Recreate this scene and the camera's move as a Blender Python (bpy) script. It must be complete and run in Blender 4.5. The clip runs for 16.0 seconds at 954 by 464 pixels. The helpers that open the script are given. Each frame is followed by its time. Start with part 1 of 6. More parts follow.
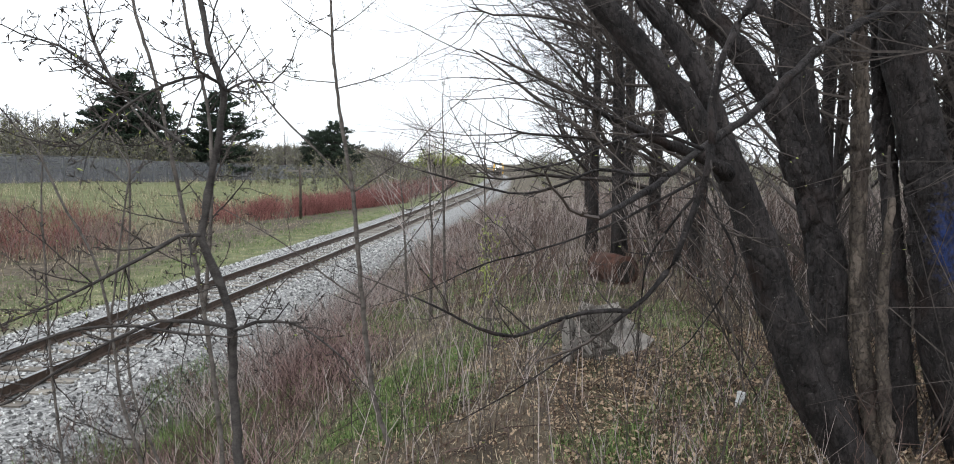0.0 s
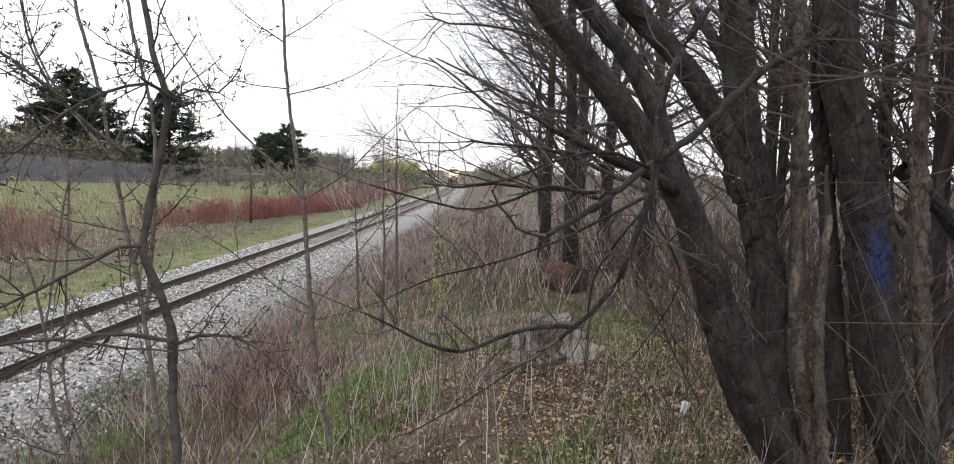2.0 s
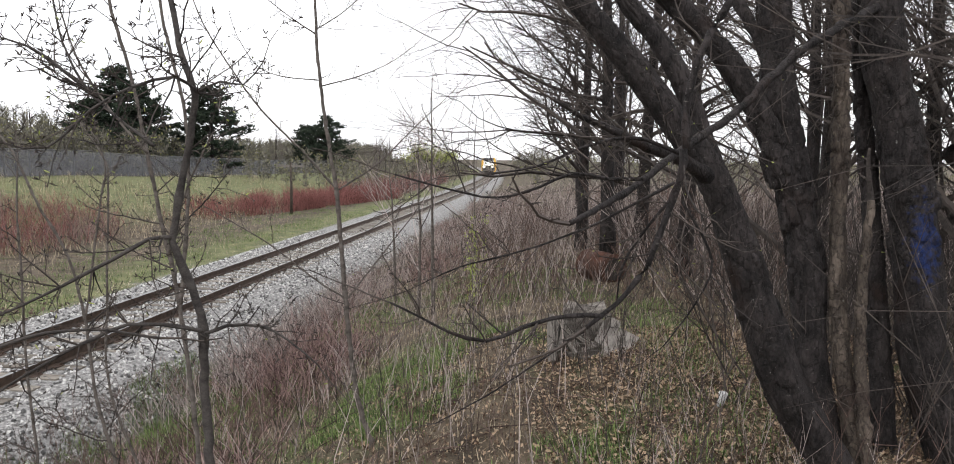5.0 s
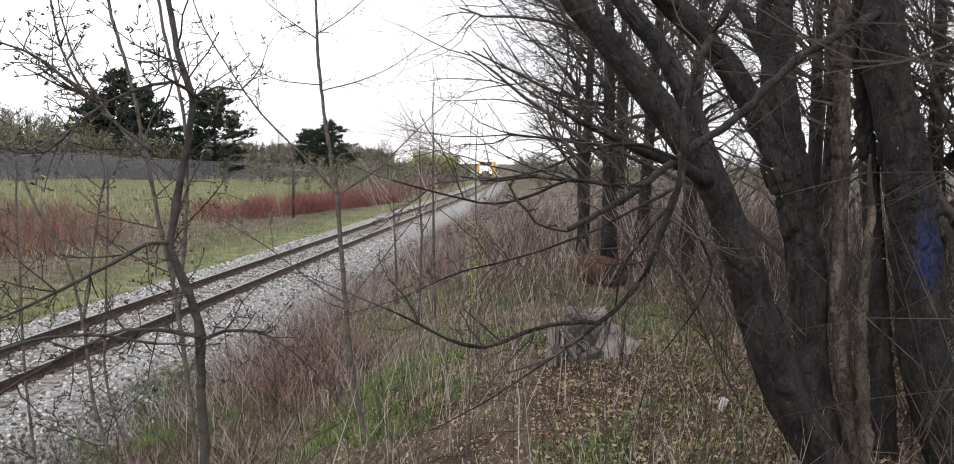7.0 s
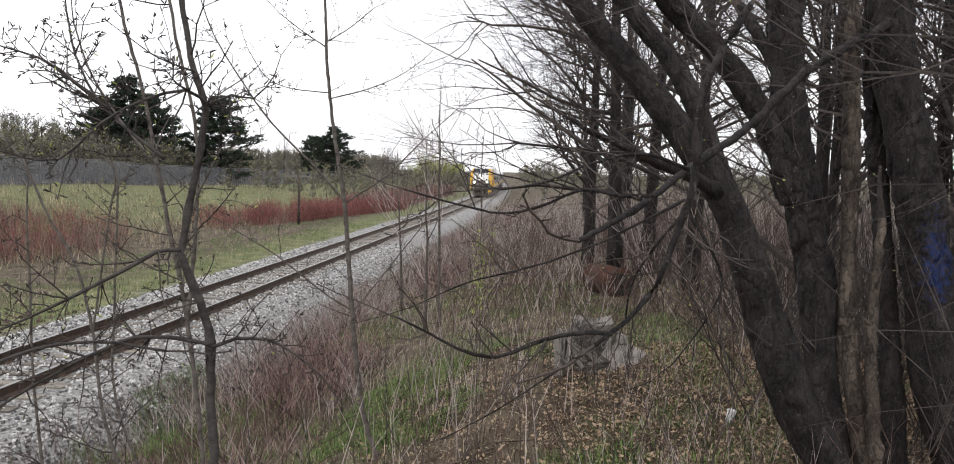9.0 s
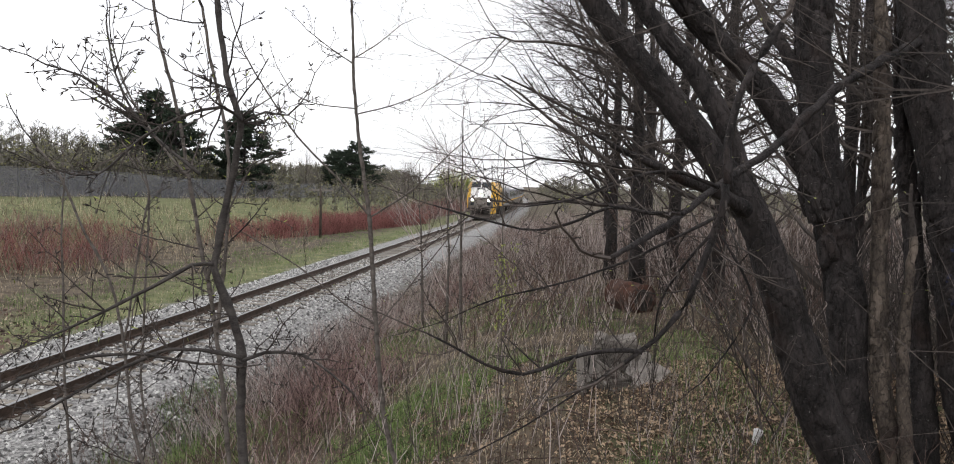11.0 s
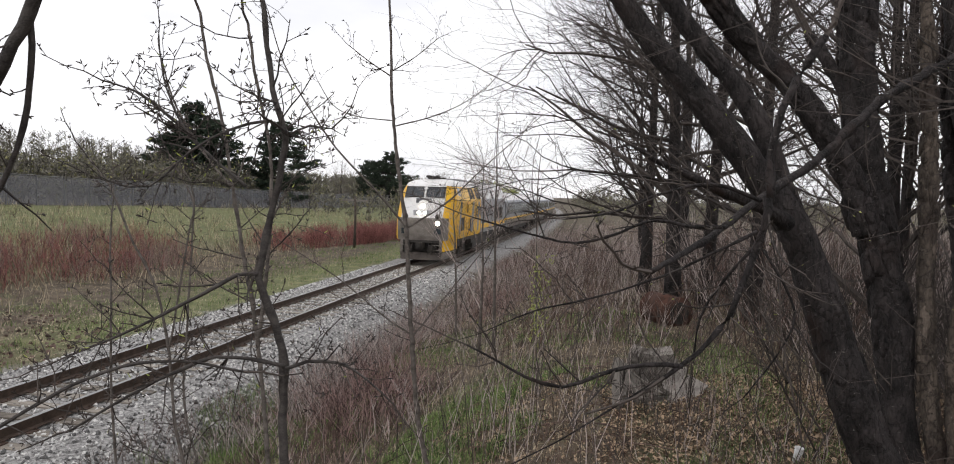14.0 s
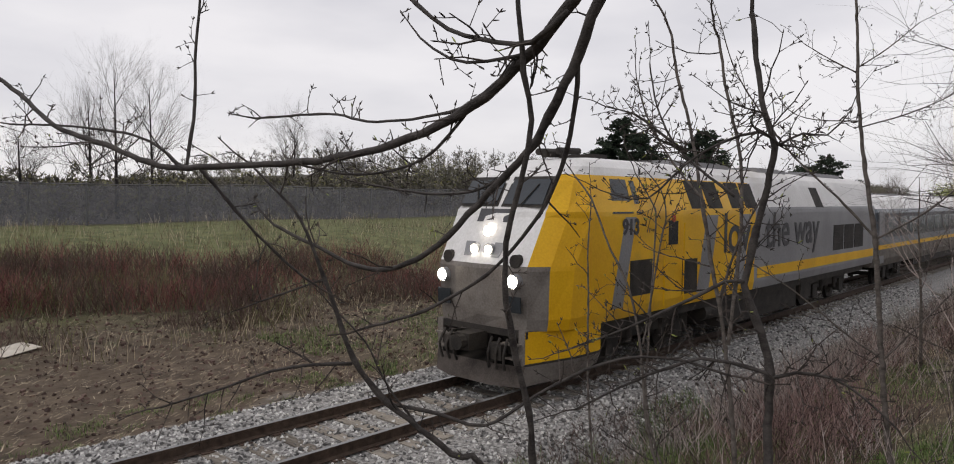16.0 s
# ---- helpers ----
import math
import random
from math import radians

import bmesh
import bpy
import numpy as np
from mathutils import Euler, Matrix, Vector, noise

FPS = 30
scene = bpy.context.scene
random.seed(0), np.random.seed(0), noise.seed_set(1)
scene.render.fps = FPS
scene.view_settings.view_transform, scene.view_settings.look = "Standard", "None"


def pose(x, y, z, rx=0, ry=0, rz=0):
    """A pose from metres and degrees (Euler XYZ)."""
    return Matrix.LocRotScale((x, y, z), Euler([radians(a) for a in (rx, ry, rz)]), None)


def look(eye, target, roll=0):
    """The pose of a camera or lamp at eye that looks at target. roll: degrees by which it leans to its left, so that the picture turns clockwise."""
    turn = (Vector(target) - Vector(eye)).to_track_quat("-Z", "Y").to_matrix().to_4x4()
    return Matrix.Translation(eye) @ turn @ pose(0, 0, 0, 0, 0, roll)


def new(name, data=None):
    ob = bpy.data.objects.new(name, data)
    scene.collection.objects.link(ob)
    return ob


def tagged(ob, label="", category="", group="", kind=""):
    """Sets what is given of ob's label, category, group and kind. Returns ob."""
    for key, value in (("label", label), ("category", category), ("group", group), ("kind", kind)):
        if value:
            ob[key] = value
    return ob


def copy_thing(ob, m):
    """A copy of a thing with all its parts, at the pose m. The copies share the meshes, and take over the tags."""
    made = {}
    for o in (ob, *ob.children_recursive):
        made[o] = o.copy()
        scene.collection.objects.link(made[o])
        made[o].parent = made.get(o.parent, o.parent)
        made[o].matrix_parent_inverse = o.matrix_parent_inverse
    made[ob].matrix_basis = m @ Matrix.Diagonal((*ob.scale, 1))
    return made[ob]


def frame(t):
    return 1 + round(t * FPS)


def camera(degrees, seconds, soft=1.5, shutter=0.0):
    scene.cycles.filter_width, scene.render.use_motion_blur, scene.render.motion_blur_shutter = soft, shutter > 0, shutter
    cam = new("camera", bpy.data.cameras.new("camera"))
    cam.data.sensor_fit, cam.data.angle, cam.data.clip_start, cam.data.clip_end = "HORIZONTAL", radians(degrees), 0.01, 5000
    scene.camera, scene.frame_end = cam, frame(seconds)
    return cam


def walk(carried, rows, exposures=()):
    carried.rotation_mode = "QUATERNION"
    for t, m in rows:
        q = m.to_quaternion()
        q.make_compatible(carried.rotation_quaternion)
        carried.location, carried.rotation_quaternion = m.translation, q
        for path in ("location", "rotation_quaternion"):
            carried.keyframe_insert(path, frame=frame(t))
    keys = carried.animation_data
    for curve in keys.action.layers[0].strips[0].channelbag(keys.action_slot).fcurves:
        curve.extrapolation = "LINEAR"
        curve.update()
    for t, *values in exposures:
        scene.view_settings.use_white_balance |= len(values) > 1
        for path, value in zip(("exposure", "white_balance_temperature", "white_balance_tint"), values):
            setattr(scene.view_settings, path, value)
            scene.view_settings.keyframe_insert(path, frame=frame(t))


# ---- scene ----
cam = camera(67.8, 16.0, soft=1.0)
PATH = [
    (0, (8.123, 0.919, 3.345), (7.926, 2.9, 3.155), 0.3),
    (0.5, (8.125, 0.927, 3.37), (7.963, 2.912, 3.182), 0.7),
    (1, (8.144, 0.925, 3.38), (8.048, 2.914, 3.2), 0.6),
    (1.5, (8.143, 0.918, 3.385), (8.1, 2.909, 3.2), 1.5),
    (2, (8.142, 0.918, 3.377), (8.074, 2.909, 3.207), 1.4),
    (2.5, (8.13, 0.932, 3.374), (8.041, 2.919, 3.168), 1.8),
    (3, (8.121, 0.939, 3.377), (7.966, 2.923, 3.172), 1.6),
    (3.5, (8.173, 1.001, 3.398), (7.901, 2.972, 3.204), 2.5),
    (4, (8.183, 0.987, 3.387), (7.991, 2.967, 3.181), -0.0),
    (4.5, (8.179, 0.937, 3.377), (7.933, 2.908, 3.141), -0.2),
    (5, (8.19, 0.94, 3.374), (8.015, 2.922, 3.172), 0.6),
    (5.2, (8.189, 0.943, 3.386), (8.019, 2.926, 3.192), 0.8),
    (7.3, (8.205, 0.951, 3.38), (8.018, 2.933, 3.191), 0.7),
    (7.5, (8.201, 0.947, 3.385), (7.991, 2.928, 3.203), 0.3),
    (8, (8.2, 0.954, 3.385), (7.99, 2.935, 3.207), 0.5),
    (8.5, (8.191, 0.946, 3.384), (7.974, 2.927, 3.215), 1.2),
    (9, (8.18, 0.951, 3.386), (7.986, 2.934, 3.217), 1.1),
    (9.2, (8.191, 0.941, 3.382), (7.964, 2.922, 3.226), 0.7),
    (11.3, (8.144, 0.934, 3.399), (7.893, 2.914, 3.272), 1.4),
    (11.5, (8.146, 0.93, 3.403), (7.894, 2.91, 3.278), 1.2),
    (12, (8.135, 0.926, 3.397), (7.868, 2.904, 3.266), 1.0),
    (12.5, (8.147, 0.924, 3.398), (7.876, 2.902, 3.266), 1.0),
    (13, (8.145, 0.923, 3.405), (7.857, 2.898, 3.28), 1.1),
    (13.5, (8.131, 0.948, 3.395), (7.804, 2.917, 3.274), 1.5),
    (14, (8.124, 0.915, 3.399), (7.781, 2.883, 3.297), 1.6),
    (14.5, (8.106, 0.91, 3.4), (7.617, 2.846, 3.285), 1.3),
    (15, (8.101, 0.888, 3.385), (7.522, 2.798, 3.258), 1.4),
    (15.3, (8.075, 0.871, 3.401), (7.34, 2.729, 3.308), 0.8),
    (15.5, (8.05, 0.841, 3.406), (7.144, 2.623, 3.331), 0.3),
    (15.8, (8.024, 0.754, 3.365), (6.812, 2.343, 3.277), 0.7),
    (16, (7.961, 0.697, 3.396), (6.599, 2.159, 3.3), 0.5),
]
EXPOSURES = [(0, 0.76, 6150, 6), (2, 0.78, 6400, 9), (5, 0.74, 6500, 10), (9, 0.6, 6500, 10), (12, 0.38, 6500, 10), (14, 0.28, 6550, 11), (15, 0.16, 6600, 11), (15.5, 0.04, 6600, 12), (16, -0.2, 6600, 13)]
walk(cam, [(t, look(eye, target, roll)) for t, eye, target, roll in PATH], EXPOSURES)


# ---- light ----
def build_world():
    w = bpy.data.worlds.new("overcast_sky")
    scene.world = w
    w.use_nodes = True
    nt = w.node_tree
    n, l = nt.nodes, nt.links
    n.clear()
    out, bg = n.new("ShaderNodeOutputWorld"), n.new("ShaderNodeBackground")
    sky = n.new("ShaderNodeTexSky")
    sky.sky_type, sky.sun_disc = "NISHITA", False
    sky.sun_elevation, sky.sun_rotation = radians(48), radians(200)
    co, noi = n.new("ShaderNodeTexCoord"), n.new("ShaderNodeTexNoise")
    mp = n.new("ShaderNodeMapping")
    mp.inputs["Scale"].default_value = (1.2, 1.2, 4.0)
    noi.inputs["Scale"].default_value, noi.inputs["Detail"].default_value = 1.6, 5
    ramp = n.new("ShaderNodeValToRGB")
    ramp.color_ramp.elements[0].position, ramp.color_ramp.elements[0].color = 0.35, (0.74, 0.745, 0.79, 1)
    ramp.color_ramp.elements[1].position, ramp.color_ramp.elements[1].color = 0.62, (0.99, 0.985, 1.0, 1)
    dim = n.new("ShaderNodeMixRGB")
    dim.blend_type, dim.inputs[0].default_value = "MULTIPLY", 1
    dim.inputs[2].default_value = (0.1, 0.1, 0.1, 1)
    mix = n.new("ShaderNodeMixRGB")
    mix.inputs[0].default_value = 0.9
    l.new(co.outputs["Generated"], mp.inputs[0])
    l.new(mp.outputs[0], noi.inputs["Vector"])
    l.new(noi.outputs["Fac"], ramp.inputs[0])
    l.new(sky.outputs[0], dim.inputs[1])
    l.new(dim.outputs[0], mix.inputs[1])
    l.new(ramp.outputs[0], mix.inputs[2])
    l.new(mix.outputs[0], bg.inputs[0])
    bg.inputs[1].default_value = 1.05
    l.new(bg.outputs[0], out.inputs[0])


build_world()
sun = new("sun", bpy.data.lights.new("sun", "SUN"))
sun.data.energy, sun.data.angle, sun.data.color = 0.6, radians(25), (1.0, 0.96, 0.9)
sun.matrix_world = look((0, 0, 30), (11, 26, 0))


# ---- materials ----
def mat(name, a, b, scale=6.0, rough=0.8, bump=0.3, fine=60.0, metal=0.0, stretch=(1, 1, 1), island=0.0, per_object=0.0, spec=0.3, dirt=None, dirt_amount=0.0):
    """Two-tone surface: coarse stains between the colours a and b, fine grain, bump, and variation by piece."""
    m = bpy.data.materials.new(name)
    m.use_nodes = True
    nt = m.node_tree
    n, l = nt.nodes, nt.links
    p = n["Principled BSDF"]
    co, mp = n.new("ShaderNodeTexCoord"), n.new("ShaderNodeMapping")
    mp.inputs["Scale"].default_value = stretch
    l.new(co.outputs["Object"], mp.inputs[0])
    n1, n2 = n.new("ShaderNodeTexNoise"), n.new("ShaderNodeTexNoise")
    n1.inputs["Scale"].default_value, n1.inputs["Detail"].default_value = scale, 6
    n2.inputs["Scale"].default_value, n2.inputs["Detail"].default_value = fine, 3
    l.new(mp.outputs[0], n1.inputs["Vector"])
    l.new(mp.outputs[0], n2.inputs["Vector"])
    add = n.new("ShaderNodeMath")
    add.operation = "MULTIPLY_ADD"
    l.new(n2.outputs["Fac"], add.inputs[0])
    add.inputs[1].default_value = 0.6
    l.new(n1.outputs["Fac"], add.inputs[2])
    ramp = n.new("ShaderNodeValToRGB")
    ramp.color_ramp.elements[0].position, ramp.color_ramp.elements[0].color = 0.55, (*a, 1)
    ramp.color_ramp.elements[1].position, ramp.color_ramp.elements[1].color = 1.05 - 0.05, (*b, 1)
    fac = add.outputs[0]
    for amount, node, socket in ((island, "ShaderNodeNewGeometry", "Random Per Island"), (per_object, "ShaderNodeObjectInfo", "Random")):
        if amount:
            g, k = n.new(node), n.new("ShaderNodeMath")
            k.operation = "MULTIPLY_ADD"
            l.new(g.outputs[socket], k.inputs[0])
            k.inputs[1].default_value = amount
            shift = n.new("ShaderNodeMath")
            shift.operation = "SUBTRACT"
            l.new(fac, shift.inputs[0])
            shift.inputs[1].default_value = amount / 2
            l.new(shift.outputs[0], k.inputs[2])
            fac = k.outputs[0]
    l.new(fac, ramp.inputs[0])
    colour = ramp.outputs[0]
    if dirt:
        n3, r3, mx = n.new("ShaderNodeTexNoise"), n.new("ShaderNodeValToRGB"), n.new("ShaderNodeMixRGB")
        n3.inputs["Scale"].default_value, n3.inputs["Detail"].default_value = scale * 0.4, 8
        l.new(mp.outputs[0], n3.inputs["Vector"])
        r3.color_ramp.elements[0].position, r3.color_ramp.elements[1].position = 0.62 - dirt_amount * 0.3, 0.78 - dirt_amount * 0.2
        l.new(n3.outputs["Fac"], r3.inputs[0])
        l.new(r3.outputs[0], mx.inputs[0])
        l.new(colour, mx.inputs[1])
        mx.inputs[2].default_value = (*dirt, 1)
        colour = mx.outputs[0]
    l.new(colour, p.inputs["Base Color"])
    p.inputs["Roughness"].default_value, p.inputs["Metallic"].default_value = rough, metal
    p.inputs["Specular IOR Level"].default_value = spec
    if bump:
        bp = n.new("ShaderNodeBump")
        bp.inputs["Strength"].default_value, bp.inputs["Distance"].default_value = bump, 0.02
        l.new(add.outputs[0], bp.inputs["Height"])
        l.new(bp.outputs[0], p.inputs["Normal"])
    return m


def glow(name, colour, strength):
    m = bpy.data.materials.new(name)
    m.use_nodes = True
    p = m.node_tree.nodes["Principled BSDF"]
    p.inputs["Base Color"].default_value = (0.9, 0.9, 0.85, 1)
    p.inputs["Emission Color"].default_value, p.inputs["Emission Strength"].default_value = (*colour, 1), strength
    return m


def bark_mat(name, a, b, ridge=0.6, ring=3.0, dirt=None, amount=0.0):
    """Bark: weathered grey-brown scales, level breathing marks and pale lichen specks."""
    m = mat(name, a, b, 7.0, 0.88, ridge, 55.0, stretch=(1.6, 1.6, 0.7), dirt=dirt, dirt_amount=amount)
    nt = m.node_tree
    n, l = nt.nodes, nt.links
    p = n["Principled BSDF"]
    co = n.new("ShaderNodeTexCoord")
    colour = p.inputs["Base Color"].links[0].from_socket
    for scale, squash, lo, hi, tint in ((26.0, 5.0, 0.66, 0.74, (0.11, 0.10, 0.09)), (60.0, 1.0, 0.70, 0.76, (0.22, 0.22, 0.2)), (3.2 * ring / 3, 0.8, 0.58, 0.70, (0.03, 0.02, 0.017))):
        mp, noi, r, mx = n.new("ShaderNodeMapping"), n.new("ShaderNodeTexNoise"), n.new("ShaderNodeMapRange"), n.new("ShaderNodeMixRGB")
        mp.inputs["Scale"].default_value = (1, 1, squash)
        noi.inputs["Scale"].default_value, noi.inputs["Detail"].default_value = scale, 4
        r.inputs[1].default_value, r.inputs[2].default_value = lo, hi
        l.new(co.outputs["Object"], mp.inputs[0])
        l.new(mp.outputs[0], noi.inputs["Vector"])
        l.new(noi.outputs["Fac"], r.inputs[0])
        l.new(r.outputs[0], mx.inputs[0])
        l.new(colour, mx.inputs[1])
        mx.inputs[2].default_value = (*tint, 1)
        colour = mx.outputs[0]
    warp, wadd = n.new("ShaderNodeTexNoise"), n.new("ShaderNodeVectorMath")
    warp.inputs["Scale"].default_value, warp.inputs["Detail"].default_value = 9, 4
    wadd.operation, wadd.inputs[1].default_value = "MULTIPLY_ADD", (0.16, 0.16, 0.5)
    l.new(co.outputs["Object"], warp.inputs["Vector"])
    l.new(warp.outputs["Color"], wadd.inputs[0])
    l.new(co.outputs["Object"], wadd.inputs[2])
    mp = n.new("ShaderNodeMapping")
    mp.inputs["Scale"].default_value = (1, 1, 0.32)
    l.new(wadd.outputs[0], mp.inputs[0])
    cells, edge = n.new("ShaderNodeTexVoronoi"), n.new("ShaderNodeTexVoronoi")
    edge.feature = "DISTANCE_TO_EDGE"
    sep, tone, crack, both = n.new("ShaderNodeSeparateXYZ"), n.new("ShaderNodeMapRange"), n.new("ShaderNodeMapRange"), n.new("ShaderNodeMath")
    for v in (cells, edge):
        v.inputs["Scale"].default_value = 22 * ring / 3
        l.new(mp.outputs[0], v.inputs["Vector"])
    l.new(cells.outputs["Color"], sep.inputs[0])
    l.new(sep.outputs[0], tone.inputs[0])
    tone.inputs[3].default_value, tone.inputs[4].default_value = 0.72, 1.2
    l.new(edge.outputs["Distance"], crack.inputs[0])
    crack.inputs[1].default_value, crack.inputs[2].default_value = 0.0, 0.06
    crack.inputs[3].default_value = 0.5
    both.operation = "MULTIPLY"
    l.new(tone.outputs[0], both.inputs[0])
    l.new(crack.outputs[0], both.inputs[1])
    mx = n.new("ShaderNodeVectorMath")
    mx.operation = "SCALE"
    l.new(colour, mx.inputs[0])
    l.new(both.outputs[0], mx.inputs["Scale"])
    l.new(mx.outputs[0], p.inputs["Base Color"])
    b2 = n.new("ShaderNodeBump")
    b2.inputs["Strength"].default_value, b2.inputs["Distance"].default_value = 0.7, 0.015
    l.new(both.outputs[0], b2.inputs["Height"])
    l.new(p.inputs["Normal"].links[0].from_socket, b2.inputs["Normal"])
    l.new(b2.outputs[0], p.inputs["Normal"])
    return m


def see_through(m, share):
    """Lets part of the light pass between the wires of a fabric."""
    nt = m.node_tree
    n, l = nt.nodes, nt.links
    mix, clear = n.new("ShaderNodeMixShader"), n.new("ShaderNodeBsdfTransparent")
    mix.inputs[0].default_value = share
    l.new(n["Principled BSDF"].outputs[0], mix.inputs[1])
    l.new(clear.outputs[0], mix.inputs[2])
    l.new(mix.outputs[0], n["Material Output"].inputs[0])


def glass_mat(name, colour=(0.02, 0.025, 0.03)):
    m = mat(name, colour, tuple(c * 1.6 for c in colour), 2.0, 0.08, 0.0, 30, spec=0.6)
    return m


